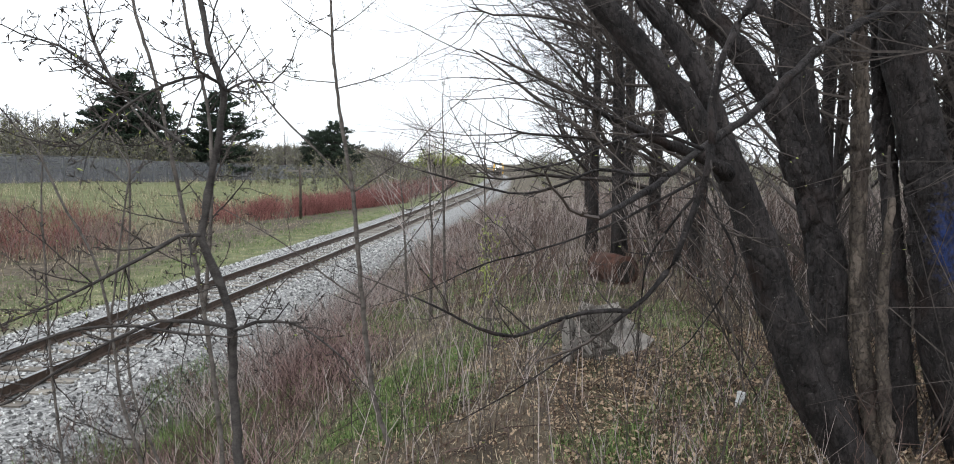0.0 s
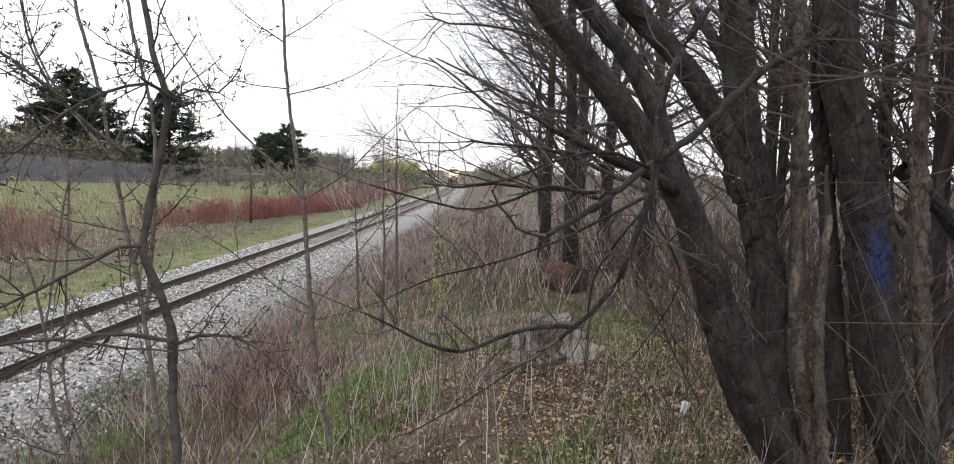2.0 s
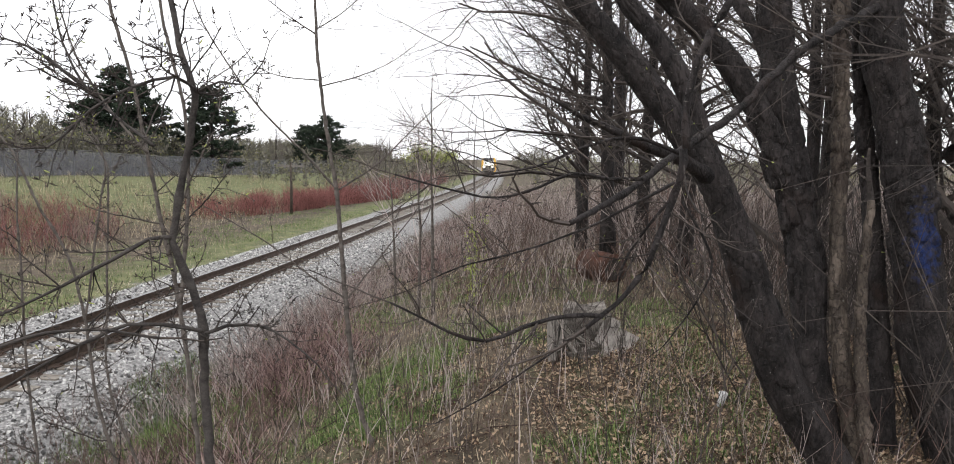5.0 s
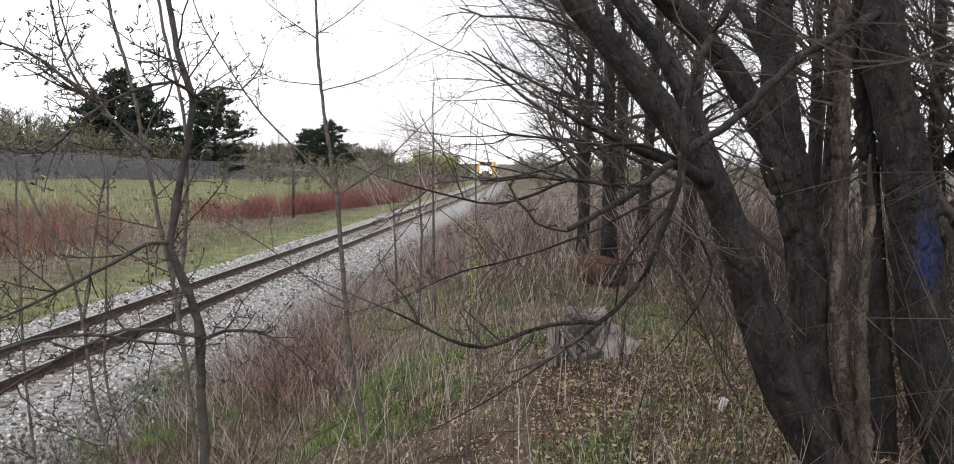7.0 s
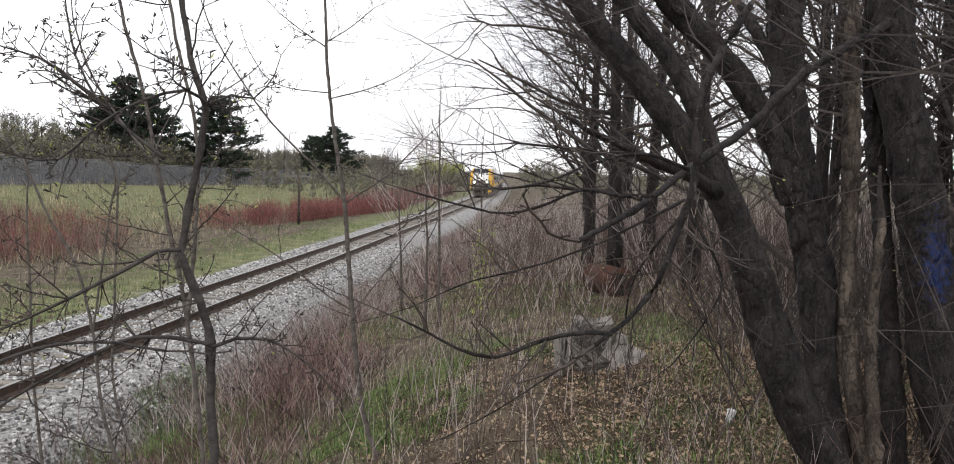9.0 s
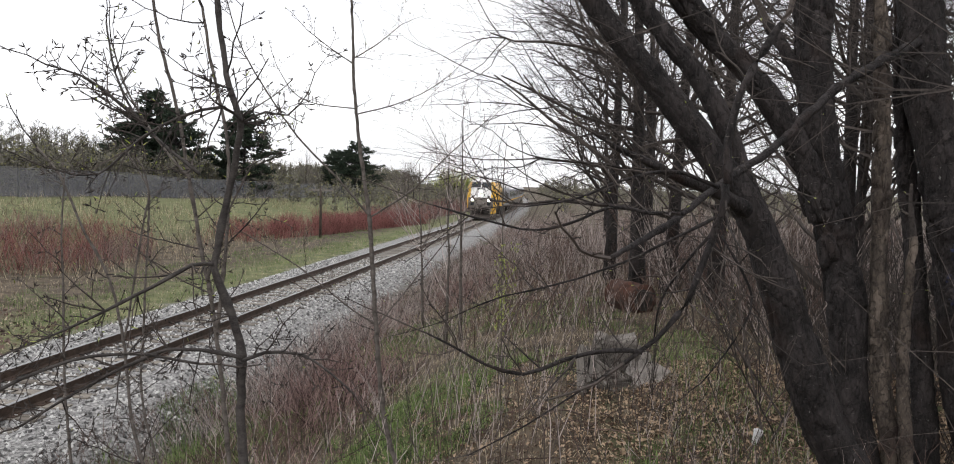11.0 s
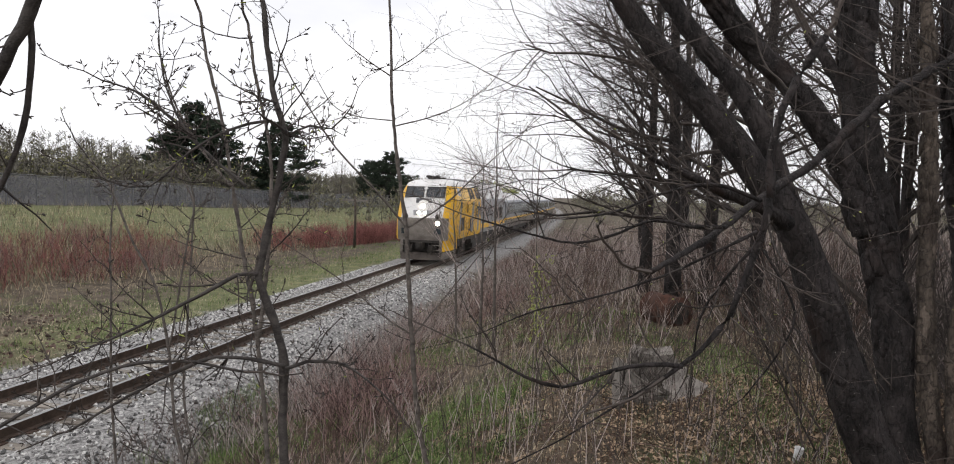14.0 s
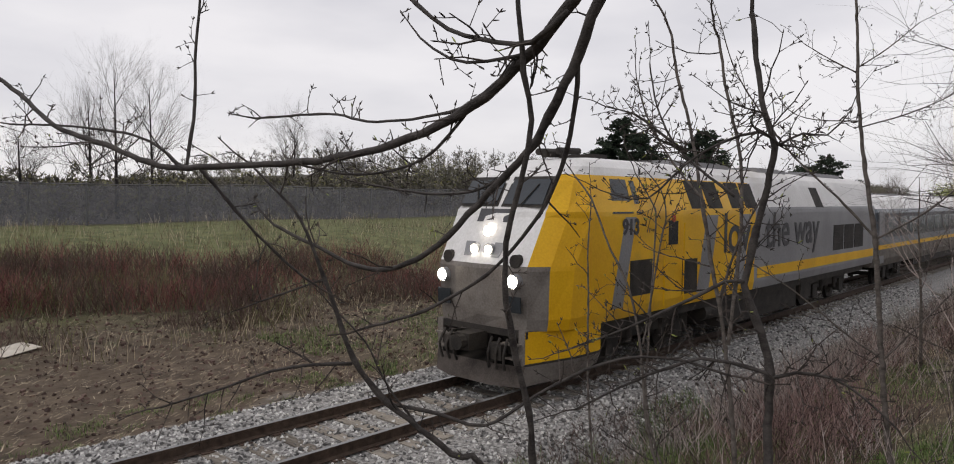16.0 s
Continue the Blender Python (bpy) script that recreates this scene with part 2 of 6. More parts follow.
M = {
    "soil": mat("soil_and_thatch", (0.026, 0.019, 0.013), (0.15, 0.118, 0.082), 2.4, 0.95, 1.0, 70, dirt=(0.075, 0.10, 0.034), dirt_amount=0.2),
    "gravel": mat("crushed_limestone", (0.20, 0.19, 0.18), (0.62, 0.60, 0.57), 3.0, 0.9, 1.0, 22, dirt=(0.22, 0.19, 0.15), dirt_amount=0.1),
    "stone": mat("ballast_stone", (0.10, 0.098, 0.096), (0.62, 0.61, 0.59), 5, 0.9, 0.4, 30, island=0.9),
    "rail": mat("rail_steel", (0.045, 0.032, 0.026), (0.12, 0.085, 0.065), 9, 0.6, 0.2, 80, metal=0.4),
    "railhead": mat("rail_running_surface", (0.15, 0.145, 0.14), (0.27, 0.265, 0.26), 3, 0.3, 0.05, 80, metal=0.9, stretch=(8, 0.3, 1)),
    "tie": mat("creosoted_timber", (0.10, 0.085, 0.07), (0.30, 0.27, 0.23), 6, 0.9, 0.6, 50, stretch=(0.4, 4, 4), per_object=0.3),
    "trunk": bark_mat("dark_plated_bark", (0.006, 0.005, 0.005), (0.044, 0.037, 0.036), 0.8, 3.0),
    "trunk_pale": bark_mat("pale_stringy_bark", (0.022, 0.017, 0.014), (0.13, 0.105, 0.085), 0.7, 2.4),
    "stem": mat("smooth_grey_brown_bark", (0.045, 0.038, 0.033), (0.15, 0.13, 0.115), 14, 0.85, 0.3, 120, stretch=(1, 1, 2)),
    "stem_dark": mat("smooth_dark_bark", (0.022, 0.019, 0.018), (0.085, 0.075, 0.069), 16, 0.8, 0.35, 140, stretch=(1, 1, 2)),
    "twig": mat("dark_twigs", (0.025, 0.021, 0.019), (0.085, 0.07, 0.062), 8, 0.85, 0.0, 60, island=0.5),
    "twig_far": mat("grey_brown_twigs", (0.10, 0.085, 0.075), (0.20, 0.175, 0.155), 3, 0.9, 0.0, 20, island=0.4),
    "brush": mat("dry_grey_brush", (0.06, 0.047, 0.043), (0.46, 0.39, 0.36), 2, 0.9, 0.0, 20, island=0.9),
    "brush_red": mat("reddish_brush", (0.055, 0.032, 0.03), (0.33, 0.225, 0.205), 2, 0.9, 0.0, 20, island=0.9),
    "dogwood": mat("red_dogwood_stems", (0.085, 0.028, 0.026), (0.30, 0.13, 0.115), 1.2, 0.85, 0.0, 12, island=0.9),
    "olive": mat("budding_olive_brush", (0.10, 0.10, 0.04), (0.22, 0.21, 0.10), 1.2, 0.9, 0.0, 12, island=0.8),
    "shrub_brown": mat("dark_brown_shrub_stems", (0.055, 0.036, 0.030), (0.16, 0.108, 0.09), 1.2, 0.9, 0.0, 12, island=0.8),
    "straw": mat("dead_straw_grass", (0.085, 0.062, 0.036), (0.58, 0.49, 0.35), 2, 0.9, 0.0, 20, island=0.9),
    "grass": mat("fresh_spring_grass", (0.035, 0.065, 0.016), (0.19, 0.26, 0.085), 1.5, 0.8, 0.0, 14, island=0.8),
    "leaf": mat("fallen_dead_leaves", (0.06, 0.034, 0.02), (0.42, 0.31, 0.21), 3, 0.85, 0.2, 40, island=0.9),
    "bud": mat("opening_green_buds", (0.20, 0.24, 0.05), (0.36, 0.40, 0.12), 5, 0.8, 0.0, 40, island=0.6),
    "needle": mat("pine_needles", (0.010, 0.019, 0.013), (0.048, 0.066, 0.04), 1.5, 0.85, 0.0, 12, island=0.7),
    "yellowleaf": mat("yellow_green_new_leaves", (0.16, 0.20, 0.04), (0.36, 0.38, 0.12), 1.2, 0.85, 0.0, 12, island=0.8),
    "farwood": mat("distant_budding_wood", (0.06, 0.056, 0.047), (0.20, 0.188, 0.15), 0.25, 0.95, 0.6, 3, island=0.6),
    "mesh_fence": mat("weathered_grey_fence_fabric", (0.17, 0.17, 0.19), (0.27, 0.27, 0.295), 1.5, 0.85, 0.2, 30),
    "galv": mat("galvanised_steel", (0.10, 0.10, 0.105), (0.18, 0.18, 0.185), 6, 0.5, 0.1, 60, metal=0.7),
    "weathered": mat("weathered_grey_timber", (0.035, 0.03, 0.026), (0.21, 0.19, 0.168), 5, 0.9, 0.6, 60, stretch=(3, 0.5, 3), per_object=0.4),
    "bleached": mat("bleached_rotting_timber", (0.03, 0.026, 0.023), (0.34, 0.31, 0.28), 7, 0.9, 0.8, 60, stretch=(3, 0.6, 3), per_object=0.3),
    "white_plastic": mat("white_plastic", (0.45, 0.45, 0.45), (0.72, 0.72, 0.72), 10, 0.4, 0.1, 60),
    "board": mat("bleached_plywood", (0.45, 0.40, 0.33), (0.66, 0.62, 0.54), 3, 0.8, 0.2, 40),
    "siding": mat("white_house_siding", (0.6, 0.6, 0.62), (0.78, 0.78, 0.8), 1, 0.7, 0.1, 12),
    "roofing": mat("grey_roof_shingles", (0.16, 0.16, 0.18), (0.28, 0.28, 0.30), 2, 0.9, 0.3, 20),
    "plate": mat("brown_tie_plates", (0.04, 0.026, 0.02), (0.12, 0.08, 0.062), 8, 0.8, 0.3, 60),
    "rust": mat("rusted_steel", (0.022, 0.012, 0.009), (0.10, 0.045, 0.03), 7, 0.85, 0.4, 60),
    "yellow": mat("yellow_train_paint", (0.70, 0.37, 0.008), (0.86, 0.50, 0.018), 0.9, 0.4, 0.04, 25, dirt=(0.40, 0.25, 0.06), dirt_amount=0.06),
    "grey": mat("grey_train_paint", (0.20, 0.20, 0.205), (0.30, 0.30, 0.31), 0.9, 0.45, 0.04, 25, dirt=(0.16, 0.14, 0.12), dirt_amount=0.15),
    "white": mat("white_train_paint", (0.60, 0.59, 0.57), (0.80, 0.79, 0.78), 0.8, 0.45, 0.04, 20, dirt=(0.42, 0.38, 0.32), dirt_amount=0.2),
    "silver": mat("blue_grey_coach_side", (0.085, 0.10, 0.115), (0.15, 0.17, 0.19), 0.6, 0.35, 0.05, 20, metal=0.2),
    "dirtygrey": mat("road_grimed_grey_paint", (0.11, 0.095, 0.083), (0.22, 0.20, 0.18), 2.0, 0.6, 0.1, 30, dirt=(0.12, 0.09, 0.07), dirt_amount=0.3),
    "grime": mat("brown_brake_dust_on_steel", (0.035, 0.028, 0.024), (0.095, 0.08, 0.07), 3, 0.75, 0.3, 40),
    "black": mat("grimy_black_underframe", (0.012, 0.011, 0.010), (0.05, 0.043, 0.037), 3, 0.7, 0.3, 40),
    "ink": mat("dark_lettering", (0.05, 0.05, 0.055), (0.07, 0.07, 0.075), 3, 0.5, 0.0, 20),
    "glass": glass_mat("dark_train_glass"),
    "glass_blue": glass_mat("blue_grey_coach_glass", (0.05, 0.07, 0.085)),
    "blue_paint": mat("blue_spray_paint", (0.02, 0.04, 0.13), (0.04, 0.08, 0.24), 20, 0.6, 0.5, 90),
    "lamp": glow("headlamp_glow", (1.0, 0.90, 0.70), 120.0),
    "lamp_dim": glow("dim_headlamp_glow", (1.0, 0.92, 0.75), 30.0),
    "red_light": mat("red_marker", (0.5, 0.06, 0.03), (0.6, 0.1, 0.05), 4, 0.4, 0.0, 30),
}


def painted_bark(name, spot, size):
    """Bark with a daub of blue spray paint at one spot."""
    m = bark_mat(name, (0.006, 0.005, 0.005), (0.044, 0.037, 0.036), 0.8, 3.0)
    nt = m.node_tree
    n, l = nt.nodes, nt.links
    p = n["Principled BSDF"]
    co, sub, sc, ln = n.new("ShaderNodeTexCoord"), n.new("ShaderNodeVectorMath"), n.new("ShaderNodeVectorMath"), n.new("ShaderNodeVectorMath")
    sub.operation, sc.operation, ln.operation = "SUBTRACT", "DIVIDE", "LENGTH"
    sub.inputs[1].default_value, sc.inputs[1].default_value = spot, size
    l.new(co.outputs["Object"], sub.inputs[0])
    l.new(sub.outputs[0], sc.inputs[0])
    l.new(sc.outputs[0], ln.inputs[0])
    noi, add = n.new("ShaderNodeTexNoise"), n.new("ShaderNodeMath")
    noi.inputs["Scale"].default_value = 30
    add.operation = "ADD"
    l.new(co.outputs["Object"], noi.inputs["Vector"])
    l.new(noi.outputs["Fac"], add.inputs[0])
    l.new(ln.outputs["Value"], add.inputs[1])
    r = n.new("ShaderNodeValToRGB")
    r.color_ramp.elements[0].position, r.color_ramp.elements[0].color = 0.75, (0.85, 0.85, 0.85, 1)
    r.color_ramp.elements[1].position, r.color_ramp.elements[1].color = 1.0, (0, 0, 0, 1)
    half = n.new("ShaderNodeMath")
    half.operation, half.inputs[1].default_value = "MULTIPLY", 0.62
    l.new(add.outputs[0], half.inputs[0])
    l.new(half.outputs[0], r.inputs[0])
    mx = n.new("ShaderNodeMixRGB")
    l.new(r.outputs[0], mx.inputs[0])
    l.new(p.inputs["Base Color"].links[0].from_socket, mx.inputs[1])
    mx.inputs[2].default_value = (0.012, 0.03, 0.12, 1)
    l.new(mx.outputs[0], p.inputs["Base Color"])
    return m


see_through(M["mesh_fence"], 0.66)
M["trunk_blue"] = painted_bark("painted_bark", (10.50, 5.23, 2.98), (0.2, 0.2, 0.40))


# ---- mesh helpers ----
def smoothstep(a, b, x):
    t = min(1, max(0, (x - a) / (b - a)))
    return t * t * (3 - 2 * t)


class Acc:
    """Gathers vertices and faces for one mesh."""

    def __init__(self):
        self.v, self.f, self.k = [], [], []

    def face(self, pts, k=0):
        i = len(self.v)
        self.v.extend(tuple(p) for p in pts)
        self.f.append(tuple(range(i, i + len(pts))))
        self.k.append(k)

    def box(self, c, s, m=None, k=0):
        i = len(self.v)
        for z in (-0.5, 0.5):
            for x, y in ((-0.5, -0.5), (0.5, -0.5), (0.5, 0.5), (-0.5, 0.5)):
                p = Vector((x * s[0], y * s[1], z * s[2]))
                self.v.append(tuple((m @ p if m else p) + Vector(c)))
        for q in ((3, 2, 1, 0), (4, 5, 6, 7), (0, 1, 5, 4), (1, 2, 6, 5), (2, 3, 7, 6), (3, 0, 4, 7)):
            self.f.append(tuple(i + a for a in q))
            self.k.append(k)

    def tube(self, pts, radii, sides=5, k=0, rough=0.0, cap=True):
        i, n = len(self.v), len(pts)
        pts = [Vector(p) for p in pts]
        up = Vector((0.31, 0.17, 0.93))
        for j, p in enumerate(pts):
            d = (pts[min(j + 1, n - 1)] - pts[max(j - 1, 0)]).normalized()
            a = d.cross(up)
            if a.length < 0.2:
                a = d.cross(Vector((1, 0, 0)))
            a.normalize()
            b = d.cross(a)
            for s in range(sides):
                t = 2 * math.pi * s / sides
                r = radii[j]
                if rough:
                    r *= 1 + rough * noise.noise(Vector((p.x * 7 + math.cos(t) * 1.7, p.y * 7 + math.sin(t) * 1.7, p.z * 3.1)))
                self.v.append(tuple(p + a * (r * math.cos(t)) + b * (r * math.sin(t))))
        for j in range(n - 1):
            for s in range(sides):
                s2 = (s + 1) % sides
                self.f.append((i + j * sides + s, i + j * sides + s2, i + (j + 1) * sides + s2, i + (j + 1) * sides + s))
                self.k.append(k)
        if cap and sides > 3:
            self.f.append(tuple(i + (n - 1) * sides + s for s in range(sides)))
            self.k.append(k)
            self.f.append(tuple(i + s for s in reversed(range(sides))))
            self.k.append(k)

    def bark(self, pts, radii, sides, seed):
        """A thick stem whose skin is broken into raised scales, with cracks between them."""
        i, n = len(self.v), len(pts)
        for j, p in enumerate(pts):
            d = (pts[min(j + 1, n - 1)] - pts[max(j - 1, 0)]).normalized()
            a = d.cross(Vector((0.2, 0.97, 0.1))).normalized()
            b = d.cross(a)
            flaky = smoothstep(-0.25, 0.3, noise.noise(Vector((seed * 3.1, p.z * 0.9, 4.0))))
            for s in range(sides):
                t = 2 * math.pi * s / sides
                c = Vector((math.cos(t) * radii[j], math.sin(t) * radii[j], p.z))
                w = noise.noise_vector(c * 9) * 0.02
                q = Vector(((c.x + w.x) * 13, (c.y + w.y) * 13, (c.z + w.z * 2) * 7 + seed * 7))
                dist, cells = noise.voronoi(q)
                crack = smoothstep(0.0, 0.16, dist[1] - dist[0])
                lift = noise.cell(cells[0] * 13.7)
                r = radii[j] * (1 + 0.10 * noise.noise(c * 3.5 + Vector((seed, 0, 0))))
                r += (0.3 + 0.7 * flaky) * (0.016 * crack + 0.014 * lift * crack) + 0.003 * noise.noise(c * 45) - 0.014
                self.v.append(tuple(p + a * (r * math.cos(t)) + b * (r * math.sin(t))))
        for j in range(n - 1):
            for s in range(sides):
                s2 = (s + 1) % sides
                self.f.append((i + j * sides + s, i + j * sides + s2, i + (j + 1) * sides + s2, i + (j + 1) * sides + s))
                self.k.append(0)

    def cyl(self, a, b, r, sides=16, k=0):
        self.tube([a, b], [r, r], sides, k)

    def mesh(self, name, mats, smooth=False):
        me = bpy.data.meshes.new(name)
        me.from_pydata(self.v, [], self.f)
        for m in mats if isinstance(mats, (list, tuple)) else [mats]:
            me.materials.append(m)
        if len(me.materials) > 1:
            me.polygons.foreach_set("material_index", self.k)
        if smooth:
            me.polygons.foreach_set("use_smooth", [True] * len(self.f))
        me.update()
        return me


def part(name, acc, mats, parent=None, label="", smooth=False, at=None):
    """Links the gathered mesh as one object, under a thing or a part if given."""
    ob = new(name, acc if isinstance(acc, bpy.types.Mesh) else acc.mesh(name, mats, smooth))
    if parent:
        ob.parent = parent
    if at is not None:
        ob.matrix_basis = at
    return tagged(ob, label)


def thing(name, label, category, group="", at=None, kind=""):
    ob = new(name)
    ob.empty_display_size = 0.2
    if at is not None:
        ob.matrix_basis = at
    return tagged(ob, label, category, group, kind)


def smooth_line(pts, radii, step=0.25):
    """A bent line through a few points, in short steps, with its radii."""
    out, rad = [], []
    v = [Vector(p) for p in pts]
    n = len(v)
    for i in range(n - 1):
        a, b, c, d = v[max(i - 1, 0)], v[i], v[i + 1], v[min(i + 2, n - 1)]
        m = max(2, int((c - b).length / step))
        for j in range(m):
            t = j / m
            out.append(0.5 * ((2 * b) + (c - a) * t + (2 * a - 5 * b + 4 * c - d) * t * t + (3 * b - a - 3 * c + d) * t ** 3))
            rad.append(radii[i] + (radii[i + 1] - radii[i]) * t)
    return out + [v[-1]], rad + [radii[-1]]


def turned(d, angle, rnd):
    """The direction d, bent away by an angle to a random side."""
    a = d.orthogonal().normalized()
    a.rotate(Matrix.Rotation(rnd.uniform(0, 2 * math.pi), 3, d))
    return (d * math.cos(angle) + a * math.sin(angle)).normalized()


# ---- ground and track ----
CENTRE = -0.7175


def track_x(y):
    """Middle of the track: straight, then bending gently away."""
    return CENTRE - 0.00027 * max(0.0, y - 65) ** 2


def track_turn(y):
    return math.degrees(math.atan(0.00054 * max(0.0, y - 65)))


def ground_z(x, y):
    """Height of the ground over the rail tops: the track bed, the bank on which the trees stand, and the rising field."""
    u = x - track_x(min(y, 300))
    if abs(u) < 2.0:
        base = -0.20
    else:
        base = -0.20 - 0.45 * smoothstep(2.0, 3.3, abs(u))
    if u > 3.0:
        far = 1 - 0.12 * smoothstep(6, 12, y) - 0.5 * smoothstep(10, 45, y)
        bank = 1.0 * smoothstep(2.9, 6.0, u) + 1.05 * smoothstep(5.8, 8.8, u) + 0.15 * smoothstep(8.4, 11.0, u)
        base += bank * far
        base += 0.06 * noise.noise(Vector((x * 0.9, y * 0.9, 0))) * smoothstep(3.0, 4.5, u)
    if u < -3.0:
        w = -u
        base += 0.05 * noise.noise(Vector((x * 0.7, y * 0.7, 3)))
        rise = smoothstep(8, 36, w)
        base += rise * (2.3 - 1.2 * smoothstep(40, 130, y)) + 8.5 * smoothstep(48, 130, w) * smoothstep(45, 110, y) * (1 - 0.6 * smoothstep(150, 260, y))
    return base + 0.25 * noise.noise(Vector((x * 0.06, y * 0.06, 7))) * smoothstep(5, 20, abs(u))


def axis(near, far, fine, grow):
    out, s, p = [], fine, 0.0
    while p < far:
        out.append(p)
        if p > near:
            s *= grow
        p += s
    return out + [far]


def build_ground():
    xs = sorted({round(CENTRE + s * a, 3) for s in (1, -1) for a in axis(13, 1600, 0.3, 1.14)})
    ys = sorted({round(v, 3) for v in [5 + a for a in axis(32, 3000, 0.33, 1.12)] + [5 - a for a in axis(10, 900, 0.45, 1.25)]})
    acc = Acc()
    nx = len(xs)
    for y in ys:
        for x in xs:
            acc.v.append((x, y, ground_z(x, y)))
    for j in range(len(ys) - 1):
        for i in range(nx - 1):
            acc.f.append((j * nx + i, j * nx + i + 1, (j + 1) * nx + i + 1, (j + 1) * nx + i))
            acc.k.append(0)
    ob = part("ground", acc, M["soil"], smooth=True)
    return tagged(ob, "rough bank and field of dead thatch and new grass", "ground", kind="structure")


build_ground()


def ground_cover():
    """One material for the ground: gravel by the track, thatch on the bank, green in the field, bare dirt beside the line."""
    m = M["soil"]
    nt = m.node_tree
    n, l = nt.nodes, nt.links
    p = n["Principled BSDF"]
    co, sep = n.new("ShaderNodeTexCoord"), n.new("ShaderNodeSeparateXYZ")
    l.new(co.outputs["Object"], sep.inputs[0])
    wob = n.new("ShaderNodeTexNoise")
    wob.inputs["Scale"].default_value, wob.inputs["Detail"].default_value = 0.8, 6
    l.new(co.outputs["Object"], wob.inputs["Vector"])

    def ramp_on(src, lo, hi):
        r = n.new("ShaderNodeMapRange")
        r.inputs[1].default_value, r.inputs[2].default_value = lo, hi
        l.new(src, r.inputs[0])
        return r.outputs[0]

    def math(op, a, b):
        k = n.new("ShaderNodeMath")
        k.operation = op
        for i, s in enumerate((a, b)):
            if isinstance(s, float):
                k.inputs[i].default_value = s
            else:
                l.new(s, k.inputs[i])
        return k.outputs[0]

    def mix(f, a, b):
        k = n.new("ShaderNodeMixRGB")
        l.new(f, k.inputs[0])
        l.new(a, k.inputs[1])
        if isinstance(b, tuple):
            k.inputs[2].default_value = (*b, 1)
        else:
            l.new(b, k.inputs[2])
        return k.outputs[0]

    def tone(scale, a, b):
        t, r = n.new("ShaderNodeTexNoise"), n.new("ShaderNodeValToRGB")
        t.inputs["Scale"].default_value, t.inputs["Detail"].default_value = scale, 8
        t.inputs["Roughness"].default_value = 0.7
        l.new(co.outputs["Object"], t.inputs["Vector"])
        r.color_ramp.elements[0].position, r.color_ramp.elements[0].color = 0.36, (*a, 1)
        r.color_ramp.elements[1].position, r.color_ramp.elements[1].color = 0.66, (*b, 1)
        l.new(t.outputs["Fac"], r.inputs[0])
        return r.outputs[0]

    base = p.inputs["Base Color"].links[0].from_socket
    bend = math("MULTIPLY", math("POWER", math("MAXIMUM", math("SUBTRACT", sep.outputs[1], 65.0), 0.0), 2.0), 0.00027)
    x = math("ADD", math("ADD", sep.outputs[0], bend), math("MULTIPLY", math("SUBTRACT", wob.outputs["Fac"], 0.5), 2.2))
    green = tone(1.3, (0.075, 0.085, 0.036), (0.19, 0.195, 0.088))
    dirt = tone(1.6, (0.055, 0.040, 0.029), (0.155, 0.118, 0.082))
    gravel = tone(16.0, (0.06, 0.058, 0.056), (0.46, 0.45, 0.435))
    field = math("MULTIPLY", ramp_on(x, -13.0, -19.0), ramp_on(x, -43.0, -37.0))
    c = mix(field, base, green)
    c = mix(ramp_on(x, -36.0, -40.0), c, tone(0.9, (0.035, 0.03, 0.024), (0.10, 0.088, 0.066)))
    verge = math("MULTIPLY", ramp_on(x, -3.2, -4.2), ramp_on(x, -8.0, -6.0))
    c = mix(math("MULTIPLY", verge, ramp_on(sep.outputs[1], 10.0, 18.0)), c, green)
    c = mix(math("MULTIPLY", math("MULTIPLY", ramp_on(x, -3.4, -4.4), ramp_on(x, -12.0, -9.0)), ramp_on(sep.outputs[1], 17.0, 10.0)), c, dirt)
    bed = math("MULTIPLY", ramp_on(x, 2.7, 1.9), ramp_on(x, -4.5, -3.7))
    c = mix(bed, c, gravel)
    l.new(c, p.inputs["Base Color"])


ground_cover()


